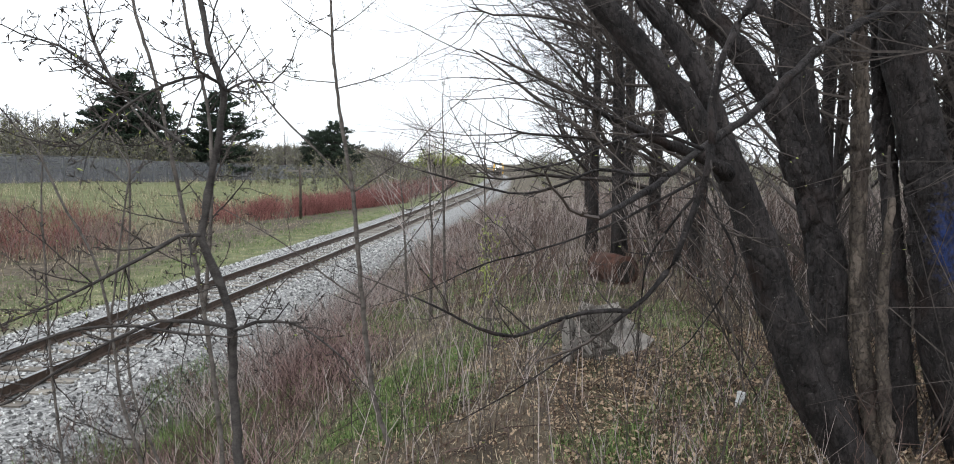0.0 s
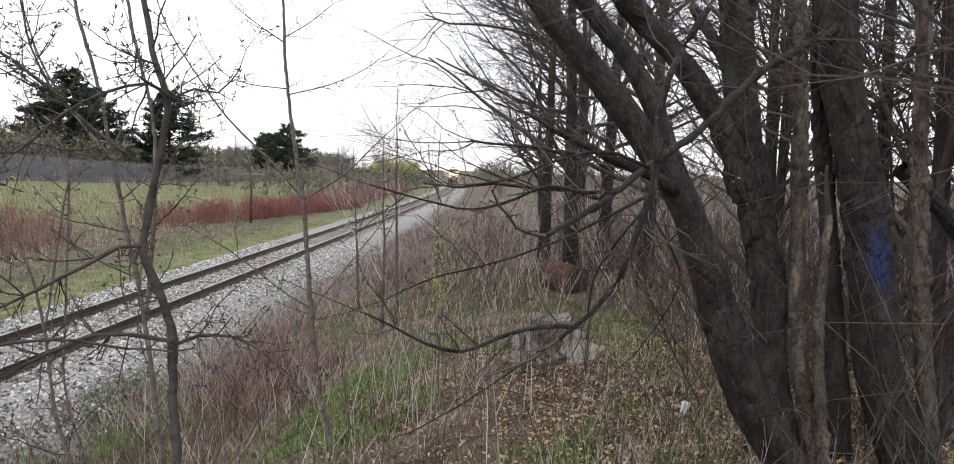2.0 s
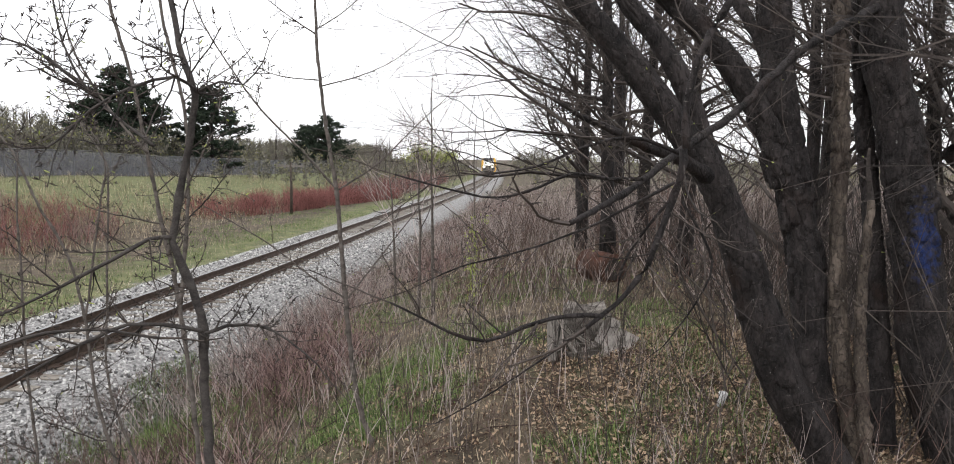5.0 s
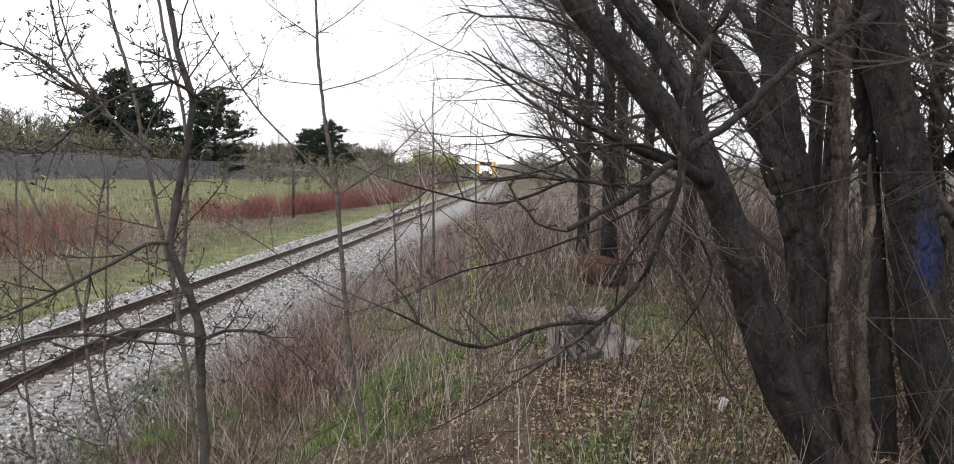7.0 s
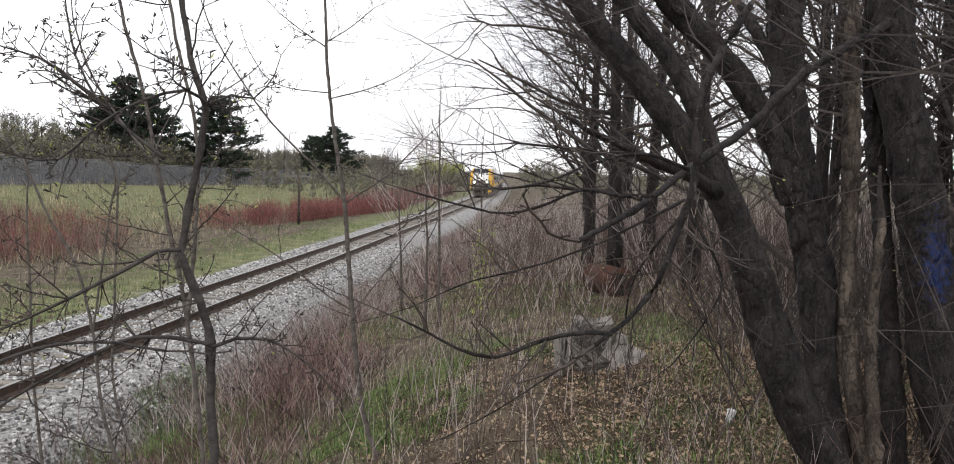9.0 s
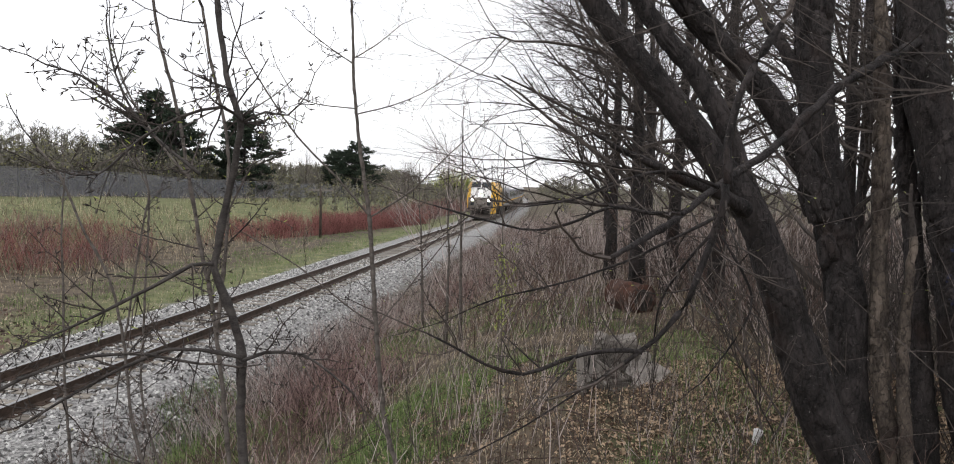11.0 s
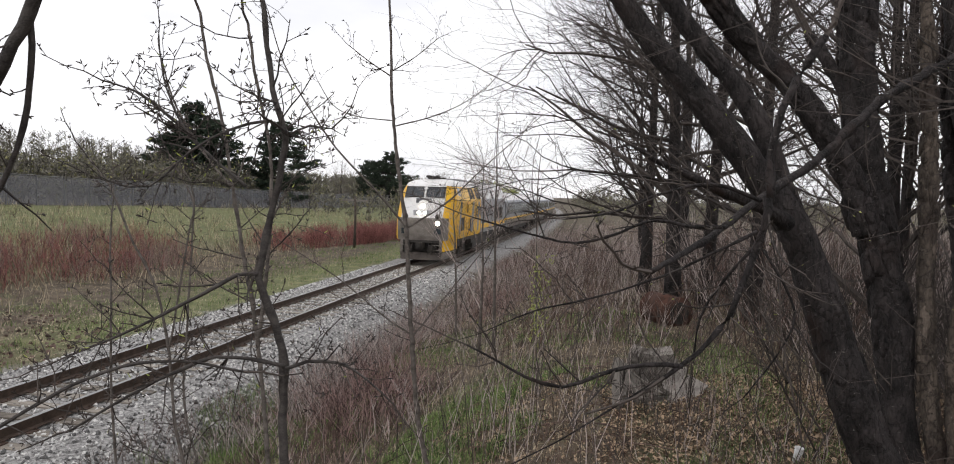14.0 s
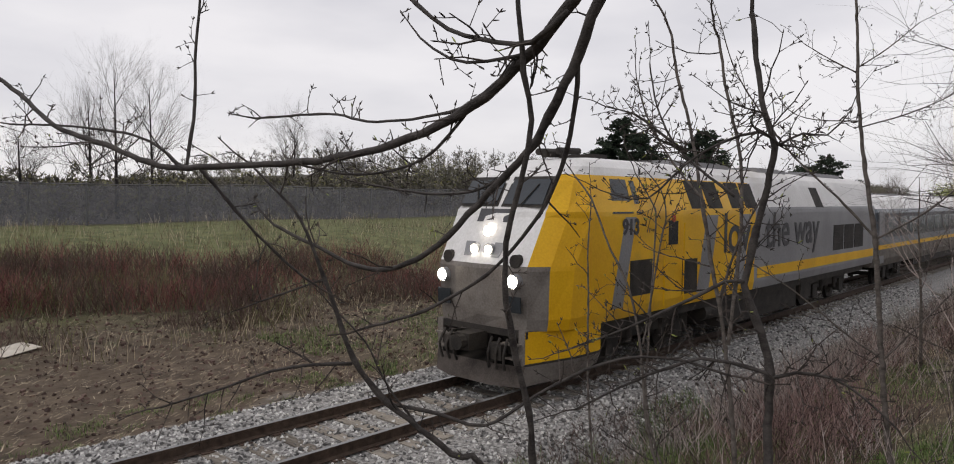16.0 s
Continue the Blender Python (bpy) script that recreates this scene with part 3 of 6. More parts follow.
def build_track():
    t = thing("railway_track", "single railway track on pale crushed stone ballast", "railway track", kind="structure")
    for x, nm in ((0.0 + 0.036, 1), (-1.435 - 0.036, -1)):
        a = Acc()
        prof = ((-0.07, -0.172), (0.07, -0.172), (0.07, -0.16), (0.012, -0.14), (0.012, -0.045), (0.036, -0.035), (0.036, -0.004), (-0.036, -0.004), (-0.036, -0.035), (-0.012, -0.045), (-0.012, -0.14), (-0.07, -0.16))
        ys = [-90 + 6 * i for i in range(70)]
        for y in ys:
            for px, pz in prof:
                a.v.append((x - CENTRE + track_x(y) + px, y, pz))
        m = len(prof)
        for j in range(len(ys) - 1):
            for s in range(m):
                s2 = (s + 1) % m
                a.f.append((j * m + s, j * m + s2, (j + 1) * m + s2, (j + 1) * m + s))
                a.k.append(1 if s == 6 else 0)
        part("rail", a, [M["rail"], M["railhead"]], t, "dark rusty steel rail with a worn bright head")
    rnd = random.Random(4)
    tie = Acc()
    tie.box((0, 0, -0.08), (2.55, 0.22, 0.17))
    me = tie.mesh("tie", M["tie"])
    plate = Acc()
    for sx in (-1, 1):
        plate.box((sx * 0.753, 0, 0.012), (0.30, 0.18, 0.02))
        for k in (-1, 1):
            plate.box((sx * 0.753 + k * 0.11, 0.05 * k, 0.03), (0.03, 0.03, 0.04))
    pm = plate.mesh("tie_plate", M["plate"])
    rest = Acc()
    for i in range(520):
        y = -30 + i * 0.56 + rnd.uniform(-0.03, 0.03)
        yaw, z = rnd.uniform(-1, 1), -0.185 + rnd.uniform(-0.012, 0.008)
        if -2 < y < 62:
            o = part("tie", me, None, t, at=pose(track_x(y), y, z, 0, 0, yaw))
            part("tie_plate", pm, None, o)
        else:
            rest.box((track_x(y), y, z - 0.08), (2.55, 0.22, 0.17), pose(0, 0, 0, 0, 0, yaw + track_turn(y)).to_3x3())
    tagged(part("far_ties", rest, M["tie"], t), kind="stuff")


build_track()


def build_ballast():
    rnd = random.Random(11)
    a = Acc()
    shape = [(1, 0, 0), (0, 1, 0), (-1, 0, 0), (0, -1, 0), (0, 0, 1), (0, 0, -1)]
    tri = [(0, 1, 4), (1, 2, 4), (2, 3, 4), (3, 0, 4), (1, 0, 5), (2, 1, 5), (3, 2, 5), (0, 3, 5)]
    for i in range(22000):
        y = 1.0 + 34 * rnd.random() ** 1.6
        u = rnd.uniform(-3.5, 3.1)
        x = CENTRE + u
        s = rnd.uniform(0.022, 0.05)
        if abs(abs(u) - 0.753) < 0.09:
            continue
        z = ground_z(x, y) + (0.0 if abs(u) > 1.3 else rnd.choice((0.0, 0.01, -0.01))) + s * 0.2
        e = Euler((rnd.random() * 6, rnd.random() * 6, rnd.random() * 6)).to_matrix()
        b = len(a.v)
        for q in shape:
            a.v.append(tuple(e @ Vector([c * s * rnd.uniform(0.6, 1.1) for c in q]) + Vector((x, y, z))))
        for q in tri:
            a.f.append(tuple(b + c for c in q))
            a.k.append(0)
    tagged(part("ballast_stones", a, M["stone"]), "loose pale grey crushed ballast stones", "gravel", kind="stuff")


build_ballast()


# ---- the train ----
def loft(acc, rings, k, close=False):
    """Skins a list of point rows; k: one material index for each strip of columns."""
    b, m = len(acc.v), len(rings[0])
    for r in rings:
        acc.v.extend(tuple(p) for p in r)
    for j in range(len(rings) - 1):
        for s in range(m if close else m - 1):
            s2 = (s + 1) % m
            acc.f.append((b + j * m + s, b + j * m + s2, b + (j + 1) * m + s2, b + (j + 1) * m + s))
            acc.k.append(k(j, s))


LEVELS = [  # height, set-back of the face, half width of the face, set-back of the cheek, half width of the body
    (1.10, 0.25, 1.02, 0.95, 1.46), (1.30, 0.23, 1.05, 0.95, 1.50), (2.14, 0.18, 1.06, 1.05, 1.50), (2.22, 0.21, 1.06, 1.08, 1.50),
    (3.06, 0.65, 1.08, 1.55, 1.50), (3.16, 0.68, 1.08, 1.50, 1.49), (3.22, 0.74, 1.07, 1.53, 1.47), (3.72, 1.06, 1.03, 1.80, 1.30),
    (3.84, 1.16, 1.01, 1.90, 1.25), (4.00, 1.45, 0.98, 2.15, 1.15), (4.14, 1.95, 0.80, 2.60, 0.95), (4.22, 2.60, 0.50, 3.10, 0.60),
]
BODY = 20.2


def face_at(z):
    """Set-back and half width of the nose at a height."""
    for a, b in zip(LEVELS, LEVELS[1:]):
        if z <= b[0]:
            t = (z - a[0]) / (b[0] - a[0])
            return a[1] + (b[1] - a[1]) * t, a[2] + (b[2] - a[2]) * t
    return LEVELS[-1][1:3]


def side_at(z):
    for a, b in zip(LEVELS, LEVELS[1:]):
        if z <= b[0]:
            t = (z - a[0]) / (b[0] - a[0])
            return a[4] + (b[4] - a[4]) * t
    return LEVELS[-1][4]


def nose_panel(acc, x0, x1, z0, z1, proud=0.012, cut=0.0, thick=0.03):
    """A pane or plate that lies on the sloping nose, with its rim."""
    pts = []
    for x, z, in ((x0, z0), (x1, z0), (x1 - cut, z1), (x0 + cut, z1)):
        pts.append(Vector((x, face_at(z)[0] - proud, z)))
    acc.face(pts)
    back = [p + Vector((0, thick, 0)) for p in pts]
    for i in range(4):
        j = (i + 1) % 4
        acc.face((pts[j], pts[i], back[i], back[j]))


def side_panel(acc, sx, outline, proud=0.008, k=0):
    """A flat shape on the body side, from (y, z) corners."""
    pts = [Vector((sx * (side_at(z) + proud), y, z)) for y, z in outline]
    if sx < 0:
        pts.reverse()
    acc.face(pts, k)
    back = [Vector((p.x - sx * (proud + 0.004), p.y, p.z)) for p in pts]
    for i in range(len(pts)):
        j = (i + 1) % len(pts)
        acc.face((pts[j], pts[i], back[i], back[j]), k)


def lettering(text, size, m, parent, material, name="lettering", label=""):
    cu = bpy.data.curves.new(name, "FONT")
    cu.body, cu.size, cu.extrude, cu.offset = text, size, 0.004, 0.014
    cu.align_x = "CENTER"
    tmp = bpy.data.objects.new("tmp", cu)
    scene.collection.objects.link(tmp)
    me = bpy.data.meshes.new_from_object(tmp.evaluated_get(bpy.context.evaluated_depsgraph_get()))
    bpy.data.objects.remove(tmp)
    me.materials.clear()
    me.materials.append(material)
    ob = new(name, me)
    ob.parent, ob.matrix_basis = parent, m
    return tagged(ob, label)


def bogie(parent, y, wheels, r=0.5, base=2.7):
    b = Acc()
    for sx in (-1, 1):
        b.box((sx * 1.02, y, 0.72), (0.16, base + 1.2, 0.28))
        b.box((sx * 1.04, y, 0.98), (0.22, 0.9, 0.3))
        for d in (-1, 1):
            b.box((sx * 1.06, y + d * base / 2, 0.52), (0.2, 0.42, 0.42))
            b.cyl((sx * 1.08, y + d * base * 0.25, 0.45), (sx * 1.08, y + d * base * 0.25, 1.05), 0.1, 10)
            b.cyl((sx * 1.0, y + d * (base / 2 + 0.62), 0.35), (sx * 1.0, y + d * (base / 2 + 0.62), 0.75), 0.07, 8)
    b.box((0, y, 0.85), (2.0, 0.5, 0.25))
    bo = part("bogie", b, M["black"], parent, "grimy black bogie frame with springs")
    for d in (-1, 1):
        w = Acc()
        for sx in (-1, 1):
            w.cyl((sx * 0.70, 0, 0), (sx * 0.79, 0, 0), r, 28)
            w.cyl((sx * 0.68, 0, 0), (sx * 0.70, 0, 0), r + 0.03, 28)
            w.cyl((sx * 0.79, 0, 0), (sx * 0.90, 0, 0), 0.14, 12)
            for q in range(6):
                an = q * math.pi / 3
                w.box((sx * 0.80, 0.27 * math.cos(an), 0.27 * math.sin(an)), (0.02, 0.09, 0.09))
        w.cyl((-0.7, 0, 0), (0.7, 0, 0), 0.08, 10)
        wo = part("wheelset", w, M["black"], bo, "steel wheels on an axle", at=pose(0, y + d * base / 2, r))
        wheels.append((wo, y + d * base / 2, r))


def build_locomotive():
    t = thing("locomotive", "yellow, grey and white passenger diesel locomotive with lit headlamps", "locomotive")
    wheels = []
    body = Acc()
    rings = []
    for z, yf, wf, yc, wb in LEVELS:
        half = [(0.0, yf - 0.05 * (1.1 < z < 3.1)), (wf * 0.55, yf), (wf, yf + 0.07), ((wf + wb) / 2 + 0.04, yf + (yc - yf) * 0.45), (wb, yc), (wb, 4.4), (wb, 9.0), (wb, 13.0), (wb, BODY)]
        rings.append([(-x, y, z) for x, y in reversed(half[1:])] + [(x, y, z) for x, y in half])

    def colour(j, s):
        c = abs(s - 7.5)  # 0.5 face ... 7.5 tail
        z = LEVELS[j][0]
        if c < 2:
            return 4 if z < 2.17 else 2
        if z >= 3.2:
            return 0 if 2.2 < c < 5.9 and z < 3.8 else 2
        if c < 2.6:
            return 4 if z < 2.17 else 0
        return 0 if c < 5.9 else 1

    loft(body, rings, colour)
    top = [p for p in rings[-1]]
    body.face(top, 2)
    body.face([p for r in rings for p in (r[-1],)] + [p for r in reversed(rings) for p in (r[0],)], 1)
    part("body", body, [M["yellow"], M["grey"], M["white"], M["black"], M["dirtygrey"]], t, "yellow and grey car body with a white roof band")
    # pilot and skirts
    a = Acc()
    loft(a, [[(-1.05, 0.5, 1.10), (-0.5, 0.5, 1.10), (0.5, 0.5, 1.10), (1.05, 0.5, 1.10), (1.08, 0.02, 1.10), (1.47, 1.0, 1.10), (1.47, 1.75, 1.10)],
             [(-1.05, 0.5, 0.54), (-0.5, 0.5, 0.54), (0.5, 0.5, 0.54), (1.05, 0.5, 0.54), (1.08, 0.02, 0.54), (1.47, 1.0, 0.60), (1.47, 1.75, 0.60)],
             [(-1.08, 0.02, 0.50), (-0.5, -0.12, 0.50), (0.5, -0.12, 0.50), (1.04, 0.0, 0.50), (1.08, 0.02, 0.50), (1.47, 1.0, 0.56), (1.47, 1.75, 0.56)],
             [(-1.02, -0.05, 0.14), (-0.5, -0.24, 0.14), (0.5, -0.24, 0.14), (0.98, -0.06, 0.14), (1.02, -0.04, 0.14), (1.42, 1.0, 0.24), (1.42, 1.7, 0.36)]],
         lambda j, s: (1 if s >= 4 else 0) if j < 1 else ((2 if s >= 4 else 3) if j == 2 else 0))
    part("pilot", a, [M["black"], M["yellow"], M["dirtygrey"], M["grime"]], t, "grey steel pilot plough under a dark recess", at=pose(0, 0.2, 0))
    for sx in (-1, 1):
        a = Acc()
        a.box((sx * 1.0, 0.22, 0.80), (0.14, 0.40, 0.62))
        part("pilot_cheek", a, M["dirtygrey"], t, "grime-grey steel plate beside the coupler", at=pose(0, 0.2, 0))
    a = Acc()
    a.box((0, 0.35, 1.04), (2.2, 0.75, 0.12))
    a.box((0, -0.2, 0.86), (0.34, 0.55, 0.3))
    a.cyl((0, -0.62, 0.86), (0, -0.3, 0.86), 0.14, 10)
    for sx in (-1, 1):
        a.box((sx * 0.55, -0.14, 0.72), (0.3, 0.16, 0.28))
        for q in range(3):
            x = sx * (0.4 + 0.18 * q)
            a.tube(smooth_line([(x, -0.12, 0.95), (x + 0.03 * sx, -0.26, 0.7), (x, -0.2, 0.42)], [0.025] * 3, 0.12)[0], [0.025] * 5, 6)
    part("coupler", a, M["black"], t, "knuckle coupler with hanging hoses", at=pose(0, 0.25, 0))
    # steps, grille boxes and lamps
    for sx in (-1, 1):
        a = Acc()
        for z in (0.62, 0.86):
            a = Acc()
            a.box((sx * 0.80, -0.05, z), (0.40, 0.14, 0.03))
            part("step", a, M["dirtygrey"], t, at=pose(0, 0.22, 0))
        a = Acc()
        nose_panel(a, sx * 0.85 - 0.16, sx * 0.85 + 0.16, 1.42, 1.70, 0.06)
        part("vent", a, M["glass"], t, "dark recessed vent box")
        for x, z, r, nm in ((sx * 0.86, 1.96, 0.095, "ditch_light"), (sx * 0.17, 2.47, 0.075, "headlight")):
            y = face_at(z)[0] - 0.05
            a = Acc()
            a.cyl((x, y - 0.03, z), (x, y + 0.12, z), r + 0.035, 18)
            rim = part(nm, a, M["grey"], t, "round lit lamp in a grey ring")
            a = Acc()
            a.cyl((x, y - 0.05, z), (x, y - 0.028, z), r, 18)
            part("lens", a, M["lamp" if nm == "ditch_light" else "lamp_dim"], rim, "glowing warm white lens")
        a = Acc()
        z = 2.30
        a.cyl((sx * 0.82, face_at(z)[0] - 0.03, z), (sx * 0.82, face_at(z)[0] + 0.1, z), 0.12, 14)
        part("horn_port", a, M["black"], t)
        # windscreen, with its frame
        f = Acc()
        nose_panel(f, 0.04 * sx, 1.04 * sx, 3.24, 3.80, 0.012, 0.02 * sx)
        wo = part("windscreen", f, M["black"], t)
        f = Acc()
        nose_panel(f, 0.09 * sx, 0.99 * sx, 3.29, 3.75, 0.03, 0.02 * sx)
        part("pane", f, M["glass"], wo, "dark windscreen glass")
        w = Acc()
        w.tube([(0.5 * sx, face_at(3.26)[0] - 0.07, 3.24), (0.75 * sx, face_at(3.7)[0] - 0.07, 3.66)], [0.012, 0.012], 5)
        part("wiper", w, M["black"], wo)
    a = Acc()
    nose_panel(a, -0.42, 0.42, 2.34, 2.60, 0.03, -0.06)
    part("headlight_housing", a, M["grey"], t, "grey trapezoid headlamp housing")
    a = Acc()
    nose_panel(a, -0.21, 0.21, 2.66, 2.92, 0.03, 0.03)
    part("upper_lamp_housing", a, M["grey"], t)
    a = Acc()
    z = 2.79
    a.cyl((0, face_at(z)[0] - 0.09, z), (0, face_at(z)[0], z), 0.09, 16)
    part("upper_headlight", a, M["lamp_dim"], t, "glowing lamp")
    a = Acc()
    nose_panel(a, -0.40, 0.40, 2.96, 3.20, 0.03)
    board = part("number_board", a, M["ink"], t, "dark number board")
    lettering("913", 0.24, Matrix.Translation((0, face_at(3.08)[0] - 0.055, 3.0)) @ pose(0, 0, 0, 60, 0, 0), board, M["white"], "number")
    # cracked yellow patch below the lamps
    a = Acc()
    nose_panel(a, -0.45, 0.45, 1.84, 2.08, 0.01, 0.02)
    part("nose_patch", a, M["yellow"], t, "worn yellow patch on the nose")
    # roof
    a = Acc()
    a.box((0, 3.4, 4.27), (0.9, 0.5, 0.1))
    a.cyl((0.25, 2.2, 4.34), (0.25, 2.9, 4.36), 0.07, 10)
    a.cyl((-0.25, 2.2, 4.34), (-0.25, 2.9, 4.36), 0.07, 10)
    a.cyl((0, 2.1, 4.30), (0, 2.6, 4.32), 0.09, 10)
    part("horn", a, M["black"], t, "black air horns on the cab roof")
    for y, ln in ((7.5, 3.0), (12.0, 2.2), (16.6, 3.6)):
        a = Acc()
        a.box((0, y, 4.24), (1.5, ln, 0.10))
        for q in range(int(ln / 0.4)):
            a.box((0, y - ln / 2 + 0.2 + q * 0.4, 4.30), (1.3, 0.2, 0.05))
        part("roof_hatch", a, M["grey"], t)
    # sides
    for sx in (-1, 1):
        a = Acc()
        side_panel(a, sx, [(2.25, 3.12), (3.0, 3.12), (3.0, 3.78), (2.45, 3.78)])
        side_panel(a, sx, [(3.12, 3.12), (3.30, 3.12), (3.30, 3.76), (3.12, 3.76)])
        part("cab_window", a, M["glass"], t, "dark cab side window")
        for y0 in (5.5, 6.35, 7.6, 8.45):
            a = Acc()
            side_panel(a, sx, [(y0, 3.20), (y0 + 0.74, 3.20), (y0 + 0.66, 3.82), (y0 - 0.08, 3.82)])
            part("side_grille", a, M["black"], t, "black air grille")
        a = Acc()
        side_panel(a, sx, [(13.7, 3.2), (14.4, 3.2), (14.25, 3.8), (13.55, 3.8)])
        part("side_grille", a, M["black"], t)
        for j in range(3):
            a = Acc()
            side_panel(a, sx, [(15.4 + 1.15 * j, 1.8), (16.45 + 1.15 * j, 1.8), (16.45 + 1.15 * j, 2.62), (15.4 + 1.15 * j, 2.62)])
            for q in range(5):
                side_panel(a, sx, [(15.42 + 1.15 * j, 2.0 + q * 0.12), (16.43 + 1.15 * j, 2.0 + q * 0.12), (16.43 + 1.15 * j, 2.04 + q * 0.12), (15.42 + 1.15 * j, 2.04 + q * 0.12)], 0.02)
            part("louvre", a, M["black"], t, "black louvred intake")
        a = Acc()
        side_panel(a, sx, [(2.9, 1.5), (3.75, 1.5), (3.75, 2.2), (2.9, 2.2)])
        part("louvre", a, M["black"], t)
        # door with recess and handrails
        a = Acc()
        side_panel(a, sx, [(4.25, 1.3), (4.95, 1.3), (4.95, 3.1), (4.25, 3.1)], 0.012)
        d = part("cab_door", a, M["yellow"], t, "yellow cab side door")
        a = Acc()
        side_panel(a, sx, [(4.4, 2.45), (4.8, 2.45), (4.8, 2.95), (4.4, 2.95)], 0.02)
        part("door_window", a, M["glass"], d)
        a = Acc()
        side_panel(a, sx, [(5.05, 1.35), (5.75, 1.35), (5.75, 2.1), (5.05, 2.1)], 0.012)
        part("step_recess", a, M["black"], t)
        for y in (4.15, 5.0):
            a = Acc()
            a.cyl((sx * 1.56, y, 1.2), (sx * 1.56, y, 2.9), 0.018, 6)
            part("handrail", a, M["yellow"], t)
        # slanted grey stripes
        for y0, wd in ((2.25, 0.4), (5.75, 0.6), (7.7, 0.55)):
            a = Acc()
            side_panel(a, sx, [(y0, 1.32), (y0 + wd, 1.32), (y0 + wd + 0.45, 3.05), (y0 + 0.45, 3.05)], 0.005)
            part("stripe", a, M["grey"], t, "slanted grey paint stripe")
        a = Acc()
        side_panel(a, sx, [(9.2, 1.38), (BODY - 0.05, 1.38), (BODY - 0.05, 1.66), (9.2, 1.66)], 0.005)
        part("stripe", a, M["yellow"], t, "yellow paint stripe along the sill")
        side = pose(0, 0, 0, 90, 0, 90 * sx)
        words = Matrix.Translation((sx * 1.512, 10.5, 2.16)) @ side
        lettering("love the way", 1.34, words, t, M["ink"], "lettering", "dark grey words love the way")
        lettering("913", 0.42, Matrix.Translation((sx * 1.512, 2.9, 2.72)) @ side, t, M["ink"], "number", "dark grey fleet number")
        a = Acc()
        a.cyl((sx * 1.5, 4.6, 3.0), (sx * 1.53, 4.6, 3.0), 0.08, 10)
        part("marker", a, M["red_light"], t)
    # underneath
    a = Acc()
    a.box((0, 10.2, 1.0), (2.75, 18.2, 0.2))
    part("underframe", a, M["black"], t)
    a = Acc()
    a.box((0, 10.1, 0.62), (2.6, 5.2, 0.65))
    for sx in (-1, 1):
        a.box((sx * 1.2, 13.4, 0.7), (0.3, 0.9, 0.5))
        a.cyl((sx * 1.2, 6.5, 0.75), (sx * 1.2, 7.3, 0.75), 0.2, 12)
    part("fuel_tank", a, M["black"], t, "black fuel tank")
    bogie(t, 4.2, wheels)
    bogie(t, 16.2, wheels)
    return t, wheels


def build_coach():
    t = thing("passenger_coach", "grey passenger coach with a blue-grey window band and white roof", "train coach", "coaches behind the locomotive")
    wheels = []
    ln = 25.6
    prof = [(1.30, 0.85, 2), (1.46, 1.15, 2), (1.50, 1.55, 3), (1.50, 1.72, 0), (1.48, 1.95, 0), (1.40, 2.95, 0), (1.32, 3.10, 1), (1.05, 3.45, 1), (0.5, 3.66, 1), (0, 3.70, 1)]
    a = Acc()
    pts = prof + [(-x, z, k) for x, z, k in reversed(prof[:-1])]
    rings = [[(x * s, y, z) for x, z, k in pts] for y, s in ((0, 0.93), (0.25, 1), (ln - 0.25, 1), (ln, 0.93))]
    ks = [p[2] for p in prof[:-1]]
    ks = ks + list(reversed(ks))
    loft(a, rings, lambda j, s: ks[s])
    a.face(list(reversed(rings[0])), 2)
    a.face(rings[-1], 2)
    part("body", a, [M["silver"], M["white"], M["dirtygrey"], M["yellow"]], t, "grey ribbed body with a yellow waist stripe")

    def sx_at(z):
        return 1.48 - 0.08 * (z - 1.95)

    for sx in (-1, 1):
        b = Acc()
        pts = [Vector((sx * (sx_at(z) + 0.006), y, z)) for y, z in ((1.0, 1.98), (ln - 1.0, 1.98), (ln - 1.0, 2.92), (1.0, 2.92))]
        b.face(pts if sx > 0 else pts[::-1])
        band = part("window_band", b, M["ink"], t, "dark window band")
        w = Acc()
        pts = [Vector((sx * (sx_at(z) + 0.014), y, z)) for y, z in ((-0.72, 2.1), (0.72, 2.1), (0.72, 2.78), (-0.72, 2.78))]
        w.face(pts if sx > 0 else pts[::-1])
        me = w.mesh("pane", M["glass_blue"])
        for q in range(13):
            part("pane", me, None, band, at=pose(0, 2.3 + q * 1.75, 0))
        for y in (0.55, ln - 0.55):
            d = Acc()
            d.box((sx * 1.45, y, 2.0), (0.05, 0.75, 2.0))
            part("door", d, M["grey"], t)
    for q in range(6):
        a = Acc()
        a.box((0, 2.5 + q * 4.1, 3.70), (0.9, 1.4, 0.1))
        part("roof_vent", a, M["grey"], t)
    a = Acc()
    a.box((0, ln / 2, 0.72), (2.4, 11, 0.4))
    part("underframe", a, M["black"], t, "black underframe equipment")
    for y in (-0.2, ln + 0.2):
        a = Acc()
        a.box((0, y, 2.2), (1.5, 0.5, 2.2))
        part("gangway", a, M["black"], t)
    bogie(t, 3.6, wheels, 0.42, 2.4)
    bogie(t, ln - 3.6, wheels, 0.42, 2.4)
    return t


LOCO, LOCO_WHEELS = build_locomotive()
COACH = build_coach()
COACHES = [COACH] + [copy_thing(COACH, pose(0, 0, 0)) for _ in range(2)]
SPEED, ARRIVE = 12.65, 12.4


